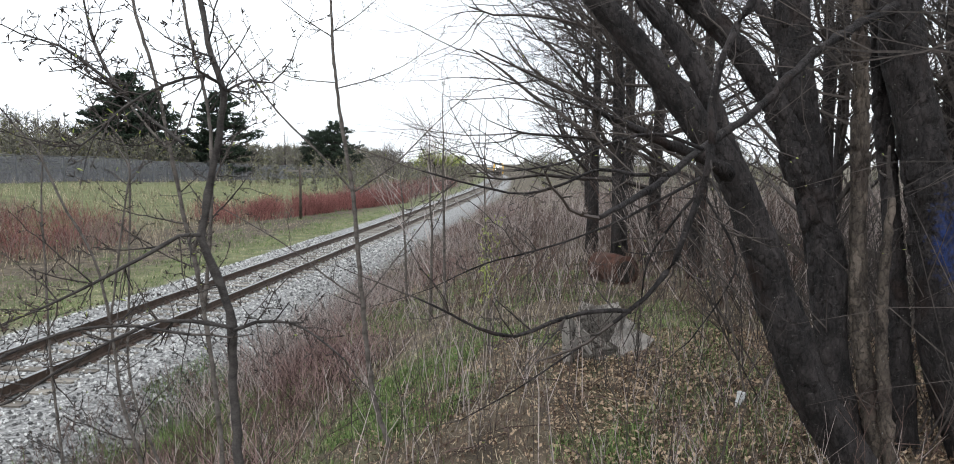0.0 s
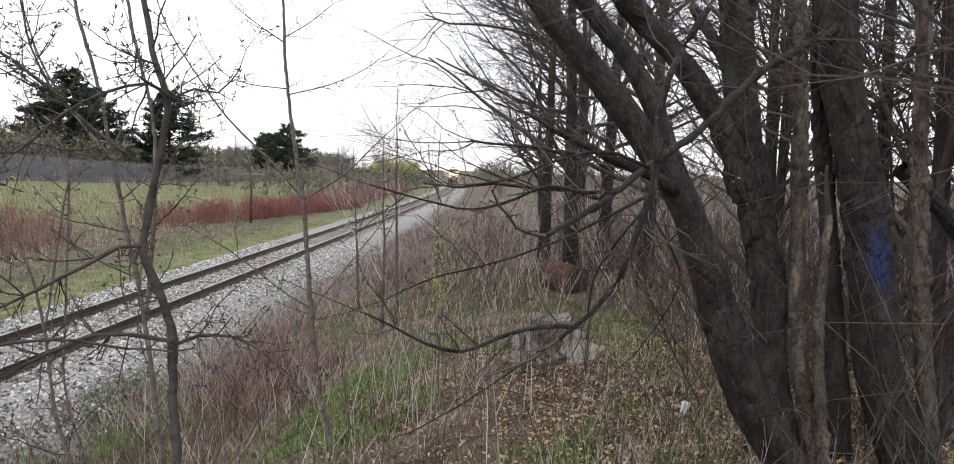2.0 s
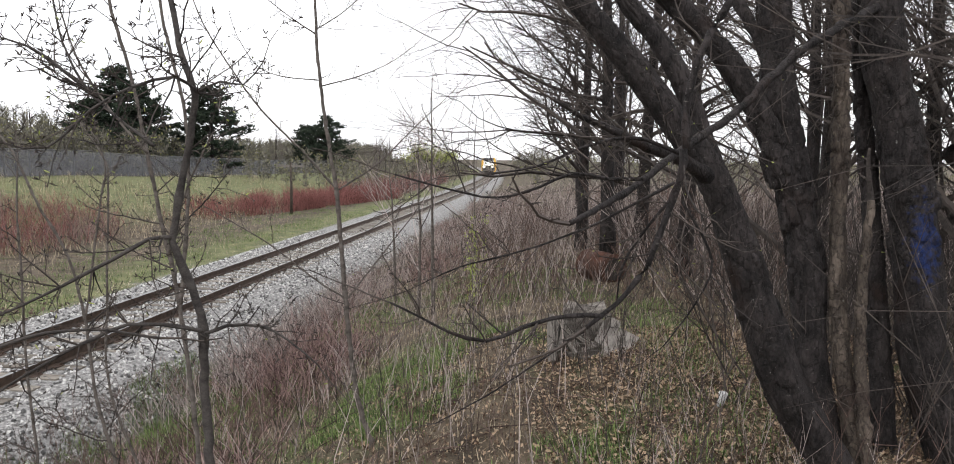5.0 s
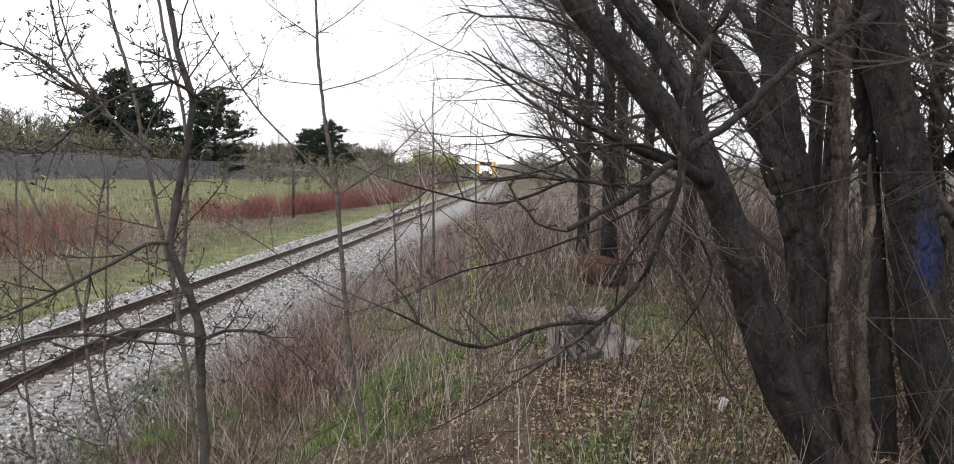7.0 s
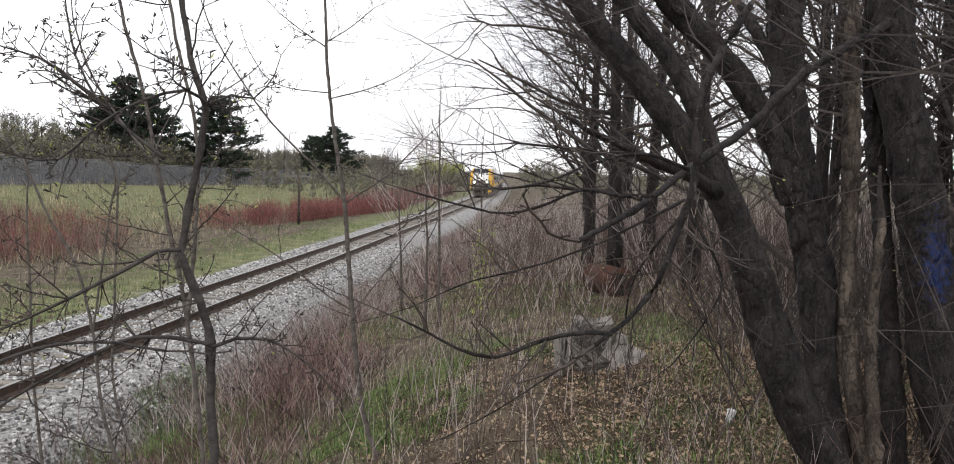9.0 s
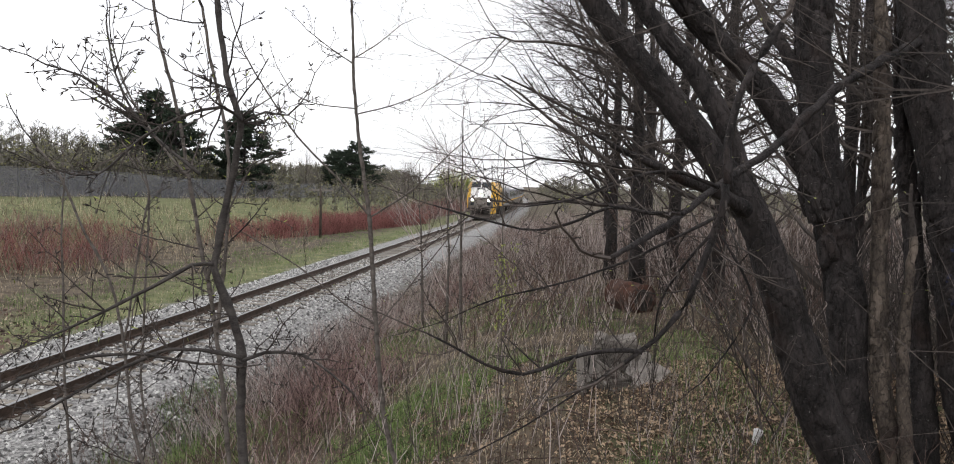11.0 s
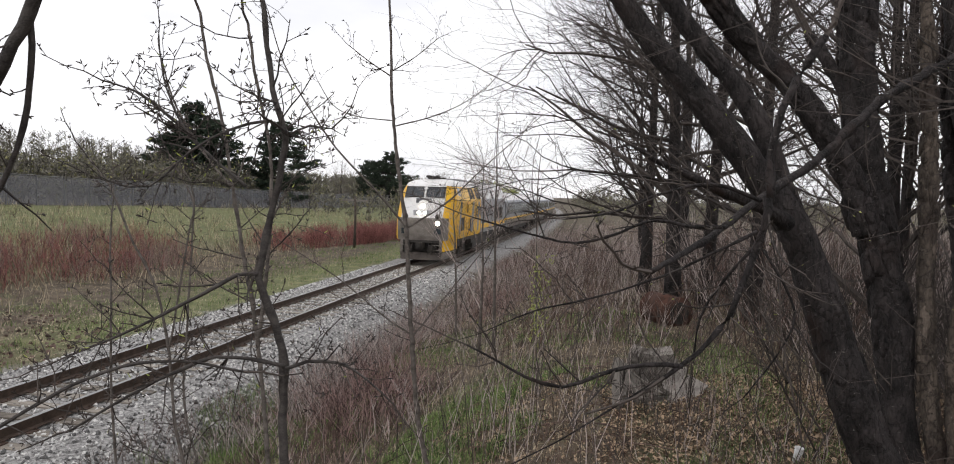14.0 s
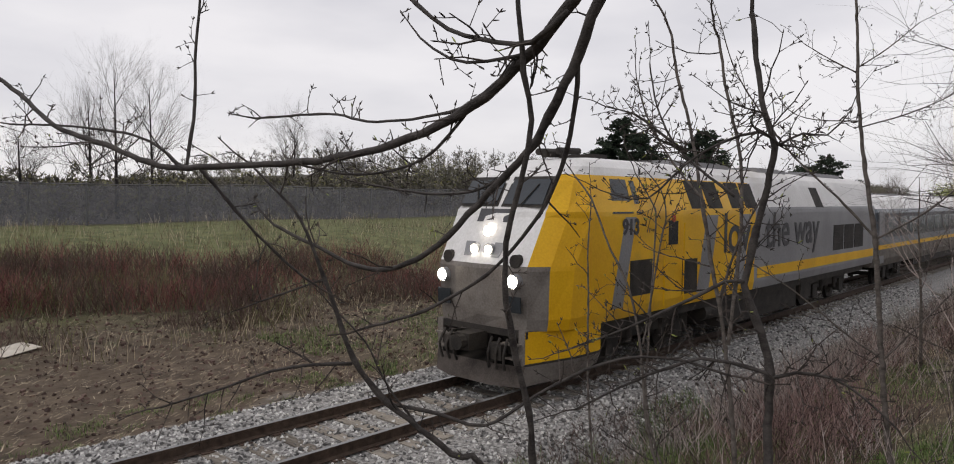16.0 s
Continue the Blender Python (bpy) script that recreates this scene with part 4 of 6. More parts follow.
def nose_y(t):
    """Where the locomotive's nose is along the track."""
    return ARRIVE + SPEED * (15.8 - t)


# ---- distance ----
def build_fence():
    f = thing("chain_link_fence", "grey weathered chain-link fence along the field", "fence", kind="structure")
    panel = Acc()
    panel.box((0, 0, 1.2), (0.03, 2.96, 2.3))
    rail = Acc()
    rail.cyl((0, -1.5, 2.42), (0, 1.5, 2.42), 0.03, 6)
    post = Acc()
    post.cyl((0, 0, -0.6), (0, 0, 2.5), 0.045, 8)
    meshes = [("panel", panel.mesh("panel", M["mesh_fence"])), ("top_rail", rail.mesh("top_rail", M["galv"])), ("post", post.mesh("post", M["galv"]))]
    for i in range(70):
        y = 8 + 3.0 * i
        z = ground_z(-37, y)
        for nm, me in meshes:
            part(nm, me, None, f, at=pose(-37, y - (1.5 if nm == "post" else 0), z))


build_fence()


def branching(acc, p, d, length, r, rnd, level, up=0.12, kids=5, spread=(0.35, 0.9), sides=4, shrink=(0.45, 0.75), k=0):
    """A branch that divides again and again."""
    n = (2, 3, 5, 5)[level]
    pts, rad = [p.copy()], [r]
    d = d.copy()
    for i in range(n):
        d = (d + Vector((rnd.uniform(-1, 1), rnd.uniform(-1, 1), rnd.uniform(-1, 1))) * 0.26 + Vector((0, 0, up))).normalized()
        pts.append(pts[-1] + d * (length / n))
        rad.append(r * (1 - 0.7 * (i + 1) / n))
    acc.tube(pts, rad, sides, k, cap=False)
    if level:
        for q in range(kids):
            t = rnd.uniform(0.25, 1.0) * n
            i = min(n - 1, int(t))
            o = pts[i].lerp(pts[i + 1], t - i)
            e = turned(((pts[i + 1] - pts[i]).normalized()), rnd.uniform(*spread), rnd)
            branching(acc, o, e, length * rnd.uniform(*shrink), max(rad[i] * 0.55, 0.3 * r), rnd, level - 1, up, kids, spread, 3, shrink, k)


def bare_tree(x, y, height, seed, label, level=3, kids=6, r=None, lean=0.0, low=0.25, limb=0.42, material="twig_far", bark="trunk", name="bare_tree", reach=(0, 0, 0), up=0.1, count=None):
    """A leafless tree: trunk, limbs that divide, fine twigs."""
    rnd = random.Random(seed)
    t = thing(name, label, "tree", "bare trees")
    z = ground_z(x, y) - 0.1
    r = r or height * 0.014
    pts, rad = [], []
    dx, dy = rnd.uniform(-0.04, 0.04) + lean, rnd.uniform(-0.04, 0.04)
    for i in range(9):
        s = i / 8
        pts.append(Vector((x + dx * height * s + rnd.uniform(-0.05, 0.05) * s, y + dy * height * s, z + height * 0.9 * s)))
        rad.append(r * (1.25 if i == 0 else 1) * (1 - 0.82 * s))
    a = Acc()
    a.tube(pts, rad, 9, 0, 0.1)
    part("trunk", a, M[bark], t, smooth=True)
    c = Acc()
    for q in range(count or int(14 + height)):
        s = low + (0.99 - low) * rnd.random()
        i = min(7, int(s * 8))
        o = pts[i].lerp(pts[i + 1], s * 8 - i)
        d = (turned(Vector((0, 0, 1)), rnd.uniform(0.5, 1.25), rnd) + Vector(reach)).normalized()
        branching(c, o, d, height * limb * (1.15 - 0.75 * s) * rnd.uniform(0.6, 1.1), rad[i] * 0.42, rnd, level, up, kids)
    part("crown", c, M[material], t, "bare dividing branches and twigs")
    return t


def pine(x, y, height, width, seed, label):
    """A pine: a bare lower trunk, whorls of uneven boughs, and needle pads at their ends."""
    rnd = random.Random(seed)
    t = thing("pine_tree", label, "tree", "pines beyond the fence")
    z = ground_z(x, y) - 0.1
    a = Acc()
    a.tube([(x, y, z), (x + 0.1, y, z + height * 0.5), (x, y, z + height)], [0.26, 0.17, 0.03], 8)
    c = Acc()
    lv = int(height * 2.0)
    for i in range(lv):
        s = 0.06 + 0.94 * (i + rnd.uniform(-0.3, 0.3)) / lv
        for q in range(rnd.randint(4, 7)):
            an = rnd.uniform(0, 6.283)
            lump = 0.85 + 0.6 * noise.noise(Vector((math.cos(an) * 1.1 + seed, math.sin(an) * 1.1, s * 4.2)))
            ln = 0.80 * width * max(0.0, 1 - s ** 2.4) ** 0.7 * lump * rnd.uniform(0.6, 1.08) * (0.85 if s < 0.2 else 1) + 0.3
            d = Vector((math.cos(an), math.sin(an), rnd.uniform(-0.12, 0.55)))
            o = Vector((x, y, z + height * min(s, 0.99)))
            e = o + d * ln
            a.tube([o, o.lerp(e, 0.6) - Vector((0, 0, 0.05 * ln)), e], [0.06, 0.035, 0.012], 4, cap=False)
            for j in range(int(6 + ln * 7)):
                f = 0.42 + 0.6 * rnd.random() ** 0.7
                g = o + d * (ln * f) + Vector((rnd.gauss(0, 0.26), rnd.gauss(0, 0.26), rnd.uniform(-0.05, 0.4)))
                for b in range(7):
                    v = Vector((rnd.uniform(-1, 1), rnd.uniform(-1, 1), rnd.uniform(-0.35, 1))).normalized() * rnd.uniform(0.2, 0.46)
                    w = v.orthogonal().normalized() * 0.09
                    c.face((g - w, g + w, g + v))
    part("trunk", a, M["trunk"], t)
    part("crown", c, M["needle"], t, "dark green needle pads on uneven boughs")
    return t


def leafy(x, y, height, width, seed, label, material="yellowleaf"):
    """A small broad tree in its first leaf: trunk, limbs and many little leaves."""
    rnd = random.Random(seed)
    t = thing("leafing_tree", label, "tree")
    z = ground_z(x, y) - 0.1
    a, c = Acc(), Acc()
    top = Vector((x, y, z + height * 0.35))
    a.tube([(x, y, z), top], [0.3, 0.2], 8)
    for i in range(46):
        d = Vector((rnd.uniform(-1, 1) * width / height * 1.1, rnd.uniform(-1, 1) * width / height, rnd.uniform(0.1, 1.0))).normalized()
        e = top + Vector((d.x * width * 0.62, d.y * width * 0.5, d.z * height * 0.62)) * rnd.uniform(0.6, 1.05)
        a.tube([top, top.lerp(e, 0.5) + Vector((0, 0, 0.3)), e], [0.1, 0.06, 0.02], 4, cap=False)
        for j in range(70):
            g = top.lerp(e, rnd.uniform(0.35, 1.08)) + Vector((rnd.gauss(0, 0.5), rnd.gauss(0, 0.5), rnd.gauss(0, 0.4)))
            v = Vector((rnd.uniform(-1, 1), rnd.uniform(-1, 1), rnd.uniform(-1, 1))).normalized() * 0.2
            w = v.orthogonal().normalized() * 0.11
            c.face((g - v, g + w, g + v, g - w))
    part("trunk", a, M["trunk"], t)
    part("crown", c, M[material], t, "loose crown of small yellow-green leaves")


def far_woods():
    """Woods and hedges in the distance, thousands of bare stems and budding tops."""
    rnd = random.Random(77)
    a = Acc()

    def stand(x, y, h, n):
        z = ground_z(x, y)
        o = Vector((x, y, z - 0.3))
        top = o + Vector((rnd.uniform(-0.6, 0.6), rnd.uniform(-0.6, 0.6), h))
        r = 0.006 * h + 0.008
        a.tube([o, o.lerp(top, 0.5), top], [r, r * 0.7, r * 0.2], 3, 0, cap=False)
        for i in range(n):
            s = rnd.uniform(0.12, 0.95)
            b = o.lerp(top, s)
            d = Vector((rnd.uniform(-1, 1), rnd.uniform(-1, 1), rnd.uniform(0.1, 1.3))).normalized()
            ln = h * rnd.uniform(0.12, 0.34) * (1.1 - 0.6 * s)
            e = b + d * ln
            w = d.orthogonal().normalized() * r * 0.6
            a.face((b - w, b + w, e), 0)
            for j in range(4):
                g = b.lerp(e, rnd.uniform(0.2, 1))
                v = Vector((rnd.uniform(-1, 1), rnd.uniform(-1, 1), rnd.uniform(0, 1.2))).normalized() * rnd.uniform(0.4, 1.0) * (0.4 + h * 0.06)
                w = v.orthogonal().normalized() * 0.06
                a.face((g - w, g + w, g + v), 0)
                if rnd.random() < 0.22:
                    v2 = Vector((rnd.uniform(-1, 1), rnd.uniform(-1, 1), rnd.uniform(-1, 1))).normalized() * rnd.uniform(0.08, 0.2)
                    w2 = v2.orthogonal().normalized() * 0.09
                    q = g + v
                    a.face((q - v2, q + w2, q + v2, q - w2), 1)

    for i in range(1700):   # behind the fence
        y = rnd.uniform(-15, 260)
        x = -38.6 - abs(rnd.gauss(0, 9)) - (6 if y > 90 else 0)
        stand(x, y, rnd.uniform(0.7, 1.05) * (3.2 + 2.6 * smoothstep(20, 70, y) + 2.0 * smoothstep(110, 200, y)), 18)
    for i in range(1500):   # wooded rise beyond
        x, y = -52 - 150 * rnd.random() ** 1.3, rnd.uniform(-60, 260)
        stand(x, y, rnd.uniform(3.2, 5.2) + 3 * smoothstep(50, 110, y), 18)
    for i in range(420):   # hedge between fence and the far track
        y = rnd.uniform(75, 260)
        x = track_x(y) - rnd.uniform(7, 30)
        stand(x, y, rnd.uniform(2.0, 4.6), 12)
    for i in range(800):   # bank beyond, on the tree side
        y = rnd.uniform(60, 360)
        x = track_x(min(y, 260)) + 8 + 90 * rnd.random() ** 1.4
        stand(x, y, rnd.uniform(2.5, 6.5), 12)
    for i in range(200):   # right, behind the clump
        x, y = rnd.uniform(30, 150), rnd.uniform(-20, 120)
        stand(x, y, rnd.uniform(3, 9), 13)
    tagged(part("far_woods", a, [M["farwood"], M["olive"]]), "distant bare woods and hedges with first buds", "woods", kind="stuff")


def build_house():
    x, y = -190.0, 150.0
    z = ground_z(x, y) + 0.2
    h = thing("house", "small white house with a grey roof behind woods", "house", at=pose(x, y, z, 0, 0, 50))
    a = Acc()
    a.box((0, 0, 1.8), (9, 6.9, 4.0))
    part("wall", a, M["siding"], h)
    a = Acc()
    for s in (-1, 1):
        a.face([(-4.9, 0, 6.2), (4.9, 0, 6.2), (4.9, 4.0 * s, 3.7), (-4.9, 4.0 * s, 3.7)][::s])
        a.face([(-4.5, 0, 6.1), (-4.5, 3.5 * s, 3.8), (-4.5, -0.01 * s, 3.8)])
        a.face([(4.5, 0, 6.1), (4.5, 3.5 * s, 3.8), (4.5, -0.01 * s, 3.8)])
    part("roof", a, M["roofing"], h)
    for q in (-2.6, 0, 2.6):
        a = Acc()
        a.box((q, -3.52, 2.3), (1.1, 0.08, 1.3))
        part("window", a, M["glass"], h)


# ---- the trees on the bank ----
# limbs: part name, line, thickness at both ends, number of side twigs, their length
TREE_SMALL_LEFT = [
    ("trunk", [(6.97, 3.42, 2.06), (6.97, 3.42, 2.22), (6.95, 3.43, 2.48), (6.95, 3.43, 2.73), (6.90, 3.43, 2.93), (6.85, 3.42, 3.07), (6.89, 3.43, 3.28), (6.93, 3.44, 3.50), (6.95, 3.43, 3.60), (6.91, 3.42, 3.73), (6.88, 3.42, 3.88), (6.85, 3.42, 4.11)], 0.0213, 0.0111, 6, 0.35),
    ("limb", [(6.85, 3.41, 3.08), (6.80, 3.35, 3.08), (6.70, 3.27, 3.01), (6.57, 3.19, 2.93), (6.49, 3.12, 2.88), (6.34, 3.04, 2.81)], 0.0098, 0.0039, 17, 0.22),
    ("limb", [(6.97, 3.39, 2.74), (6.88, 3.37, 2.76), (6.72, 3.33, 2.77), (6.60, 3.30, 2.72), (6.42, 3.25, 2.62), (6.22, 3.20, 2.49)], 0.0098, 0.0051, 15, 0.22),
    ("limb", [(6.98, 3.39, 2.73), (7.06, 3.40, 2.76), (7.18, 3.41, 2.76), (7.28, 3.42, 2.71), (7.39, 3.42, 2.62)], 0.0080, 0.0036, 11, 0.2),
    ("limb", [(6.98, 3.38, 3.60), (6.92, 3.34, 3.65), (6.80, 3.28, 3.61), (6.69, 3.22, 3.53), (6.57, 3.16, 3.40), (6.46, 3.11, 3.41)], 0.0077, 0.0032, 18, 0.2),
    ("limb", [(6.98, 3.38, 3.60), (7.06, 3.39, 3.64), (7.14, 3.40, 3.63), (7.21, 3.41, 3.71)], 0.0060, 0.0026, 13, 0.15),
    ("limb", [(6.83, 3.35, 3.41), (6.59, 3.38, 3.59), (6.46, 3.42, 3.78), (6.39, 3.47, 3.98)], 0.0069, 0.0036, 15, 0.2),
    ("limb", [(6.63, 3.35, 3.58), (6.50, 3.31, 3.69), (6.42, 3.28, 3.75), (6.32, 3.24, 3.78)], 0.0069, 0.0033, 15, 0.2),
    ("limb", [(6.93, 3.39, 3.72), (6.87, 3.33, 3.74), (6.82, 3.28, 3.77)], 0.0043, 0.0025, 8, 0.15),
]
TREE_BACK_LEFT = [
    ("trunk", [(6.51, 4.24, 1.62), (6.48, 4.28, 1.95), (6.41, 4.32, 2.45), (6.34, 4.35, 2.81), (6.27, 4.37, 3.09), (6.20, 4.40, 3.40), (6.11, 4.43, 3.79), (6.01, 4.45, 4.10), (5.96, 4.47, 4.34)], 0.0124, 0.0077, 8, 0.4),
    ("limb", [(6.44, 4.24, 2.65), (6.46, 4.31, 3.25), (6.43, 4.34, 3.64), (6.34, 4.37, 3.96), (6.28, 4.39, 4.26)], 0.0093, 0.0074, 10, 0.35),
    ("limb", [(6.42, 4.17, 2.90), (6.50, 4.17, 3.17), (6.60, 4.16, 3.37), (6.67, 4.15, 3.49)], 0.0072, 0.0026, 10, 0.25),
    ("limb", [(6.26, 4.30, 3.39), (6.07, 4.31, 3.60), (5.91, 4.32, 3.84), (5.82, 4.33, 4.08)], 0.0065, 0.0037, 11, 0.25),
]
TREE_THIN_A = [
    ("trunk", [(6.12, 4.21, 1.61), (5.97, 4.25, 2.16), (5.90, 4.29, 2.56), (5.81, 4.31, 2.87), (5.65, 4.32, 3.14), (5.52, 4.34, 3.39), (5.39, 4.34, 3.54)], 0.0096, 0.0048, 17, 0.3),
    ("limb", [(5.97, 4.20, 2.59), (6.03, 4.26, 3.15), (6.05, 4.28, 3.30), (6.01, 4.29, 3.45), (5.90, 4.29, 3.57)], 0.0056, 0.0028, 10, 0.2),
]
TREE_THIN_B = [
    ("trunk", [(5.50, 4.44, 1.46), (5.40, 4.51, 2.23), (5.36, 4.56, 2.72), (5.33, 4.59, 3.06), (5.33, 4.62, 3.39)], 0.0083, 0.0041, 15, 0.25),
]
TREE_THIN_C = [
    ("trunk", [(5.83, 4.95, 1.22), (5.56, 5.00, 1.93), (5.53, 5.05, 2.46), (5.52, 5.13, 3.21), (5.49, 5.14, 3.36), (5.34, 5.15, 3.58)], 0.0082, 0.0047, 17, 0.3),
]
TREE_SAPLING = [
    ("trunk", [(6.82, 6.57, 0.41), (6.78, 6.61, 0.81), (6.68, 6.66, 1.38), (6.57, 6.73, 2.20), (6.47, 6.82, 3.12), (6.37, 6.87, 3.68), (6.30, 6.91, 4.19), (6.26, 6.96, 4.70), (6.21, 7.02, 5.32)], 0.0335, 0.0143, 5, 0.3),
    ("limb", [(6.47, 6.82, 3.12), (6.21, 6.78, 3.42), (5.86, 6.75, 3.77), (5.60, 6.72, 4.14), (5.38, 6.70, 4.51), (5.24, 6.69, 4.94)], 0.0159, 0.0062, 15, 0.3),
    ("limb", [(6.49, 6.82, 3.11), (6.80, 6.93, 3.33), (7.09, 7.06, 3.64), (7.42, 7.19, 3.97)], 0.0128, 0.0049, 10, 0.3),
    ("limb", [(6.57, 6.73, 2.20), (6.34, 6.66, 2.36), (5.96, 6.59, 2.67), (5.53, 6.51, 2.94)], 0.0128, 0.0062, 10, 0.3),
    ("limb", [(6.58, 6.73, 2.19), (6.87, 6.86, 2.58), (7.11, 6.99, 2.91), (7.30, 7.10, 3.23)], 0.0112, 0.0049, 8, 0.3),
    ("limb", [(6.33, 6.89, 3.98), (6.65, 6.93, 4.07), (6.90, 6.96, 4.18), (7.11, 7.00, 4.33)], 0.0096, 0.0048, 10, 0.2),
    ("limb", [(6.27, 6.93, 4.45), (6.48, 6.97, 4.59), (6.68, 7.00, 4.76)], 0.0096, 0.0048, 6, 0.25),
    ("limb", [(6.27, 6.93, 4.42), (6.07, 6.93, 4.55), (5.87, 6.92, 4.70)], 0.0096, 0.0048, 6, 0.25),
    ("limb", [(6.32, 6.90, 4.03), (5.99, 6.84, 4.06), (5.80, 6.80, 4.15), (5.66, 6.77, 4.37)], 0.0080, 0.0047, 10, 0.2),
]
TREE_LEANING = [
    ("trunk", [(9.93, 5.02, 1.31), (9.77, 5.00, 1.67), (9.59, 4.98, 2.10), (9.41, 4.97, 2.59), (9.27, 4.95, 2.96), (9.12, 4.93, 3.30), (8.88, 4.89, 3.62), (8.67, 4.86, 3.88), (8.43, 4.82, 4.15), (8.21, 4.78, 4.43)], 0.1195, 0.0674, 0, 0.5),
    ("limb", [(9.20, 4.94, 3.16), (9.02, 4.98, 3.66), (8.87, 4.99, 3.96), (8.64, 5.01, 4.26), (8.47, 5.01, 4.49)], 0.0682, 0.0597, 4, 0.5),
    ("limb", [(9.06, 4.74, 3.30), (8.89, 4.59, 3.39), (8.66, 4.42, 3.46), (8.43, 4.26, 3.55), (8.24, 4.10, 3.64)], 0.0420, 0.0065, 12, 0.4),
]
TREE_TWIN = [
    ("trunk", [(10.00, 5.32, 1.19), (9.94, 5.35, 1.52), (9.89, 5.40, 2.13), (9.83, 5.47, 2.80), (9.72, 5.52, 3.40), (9.65, 5.57, 3.93), (9.60, 5.64, 4.68)], 0.1026, 0.1090, 0, 0.5),
    ("limb", [(9.70, 5.50, 3.25), (9.49, 5.48, 3.73), (9.25, 5.44, 4.06), (8.97, 5.40, 4.34), (8.78, 5.35, 4.54)], 0.0866, 0.0704, 4, 0.5),
    ("limb", [(9.63, 5.56, 3.93), (9.51, 5.63, 4.20), (9.36, 5.70, 4.47)], 0.0490, 0.0347, 3, 0.5),
]
TREE_PALE_POLE = [
    ("trunk", [(10.11, 5.23, 1.24), (10.06, 5.27, 1.65), (10.01, 5.33, 2.34), (9.99, 5.40, 2.97), (10.00, 5.45, 3.44), (10.00, 5.50, 3.96), (9.97, 5.56, 4.58)], 0.0590, 0.0442, 3, 0.4),
]
TREE_DARK_POLE = [
    ("trunk", [(10.42, 5.55, 1.10), (10.42, 5.61, 1.69), (10.37, 5.68, 2.47), (10.33, 5.74, 3.06), (10.27, 5.79, 3.65), (10.23, 5.85, 4.19), (10.21, 5.89, 4.66)], 0.0749, 0.0315, 4, 0.4),
]
TREE_SLIM_POLE = [
    ("trunk", [(10.15, 5.14, 1.29), (10.12, 5.19, 1.83), (10.09, 5.25, 2.48), (10.11, 5.29, 2.83), (10.14, 5.33, 3.16)], 0.0396, 0.0216, 5, 0.3),
]
TREE_BLUE_MARKED = [
    ("trunk", [(10.75, 5.38, 1.20), (10.67, 5.41, 1.53), (10.59, 5.47, 2.14), (10.52, 5.53, 2.81), (10.45, 5.58, 3.34), (10.37, 5.61, 3.71), (10.29, 5.63, 4.05), (10.24, 5.69, 4.68)], 0.1507, 0.1282, 0, 0.5),
    ("branch", [(10.24, 5.61, 4.33), (9.92, 5.25, 4.18), (9.49, 4.88, 3.92), (9.14, 4.51, 3.63), (8.82, 4.15, 3.44), (8.58, 3.81, 3.29), (8.40, 3.47, 3.21), (8.28, 3.15, 3.18)], 0.0466, 0.0123, 8, 0.35),
    ("branch", [(8.71, 3.56, 3.42), (8.71, 3.59, 3.56), (8.75, 3.62, 3.74), (8.80, 3.65, 3.85), (8.90, 3.69, 4.01)], 0.0229, 0.0212, 6, 0.35),
    ("branch", [(8.69, 3.51, 3.42), (8.68, 3.50, 3.30), (8.62, 3.48, 3.15), (8.57, 3.46, 3.01), (8.47, 3.44, 2.88), (8.36, 3.42, 2.79)], 0.0236, 0.0118, 7, 0.3),
    ("branch", [(8.42, 3.43, 2.83), (8.29, 3.42, 2.83), (8.14, 3.40, 2.79), (8.01, 3.38, 2.74), (7.88, 3.37, 2.77), (7.78, 3.37, 2.82), (7.67, 3.37, 2.87)], 0.0139, 0.0054, 10, 0.3),
    ("branch", [(8.57, 3.59, 3.31), (8.44, 3.56, 3.31), (8.30, 3.54, 3.33), (8.19, 3.50, 3.28), (8.04, 3.47, 3.24), (7.87, 3.44, 3.27), (7.68, 3.41, 3.32)], 0.0123, 0.0043, 12, 0.3),
    ("branch", [(8.75, 3.92, 3.41), (8.56, 3.86, 3.47), (8.36, 3.79, 3.43), (8.17, 3.71, 3.35), (7.99, 3.64, 3.32)], 0.0149, 0.0046, 10, 0.3),
    ("branch", [(8.68, 3.60, 3.30), (8.53, 3.62, 3.21), (8.36, 3.63, 3.12), (8.13, 3.64, 3.03), (7.89, 3.66, 2.96), (7.72, 3.67, 2.88)], 0.0100, 0.0036, 14, 0.3),
    ("branch", [(8.70, 3.70, 3.25), (8.58, 3.74, 3.08), (8.52, 3.78, 2.95), (8.51, 3.84, 2.79)], 0.0104, 0.0050, 9, 0.3),
    ("branch", [(8.79, 4.00, 3.21), (8.92, 3.99, 2.96), (8.85, 3.96, 2.78), (8.72, 3.93, 2.60)], 0.0103, 0.0039, 9, 0.3),
    ("branch", [(8.40, 4.11, 2.61), (8.18, 4.07, 2.46), (7.97, 4.04, 2.32), (7.74, 4.01, 2.19)], 0.0082, 0.0041, 5, 0.25),
]
TREE_BARE_DEAD_POLE = [
    ("trunk", [(10.92, 5.40, 1.19), (10.88, 5.45, 1.78), (10.84, 5.53, 2.64), (10.82, 5.61, 3.55), (10.83, 5.68, 4.29), (10.83, 5.73, 4.84)], 0.0631, 0.0394, 2, 0.4),
]
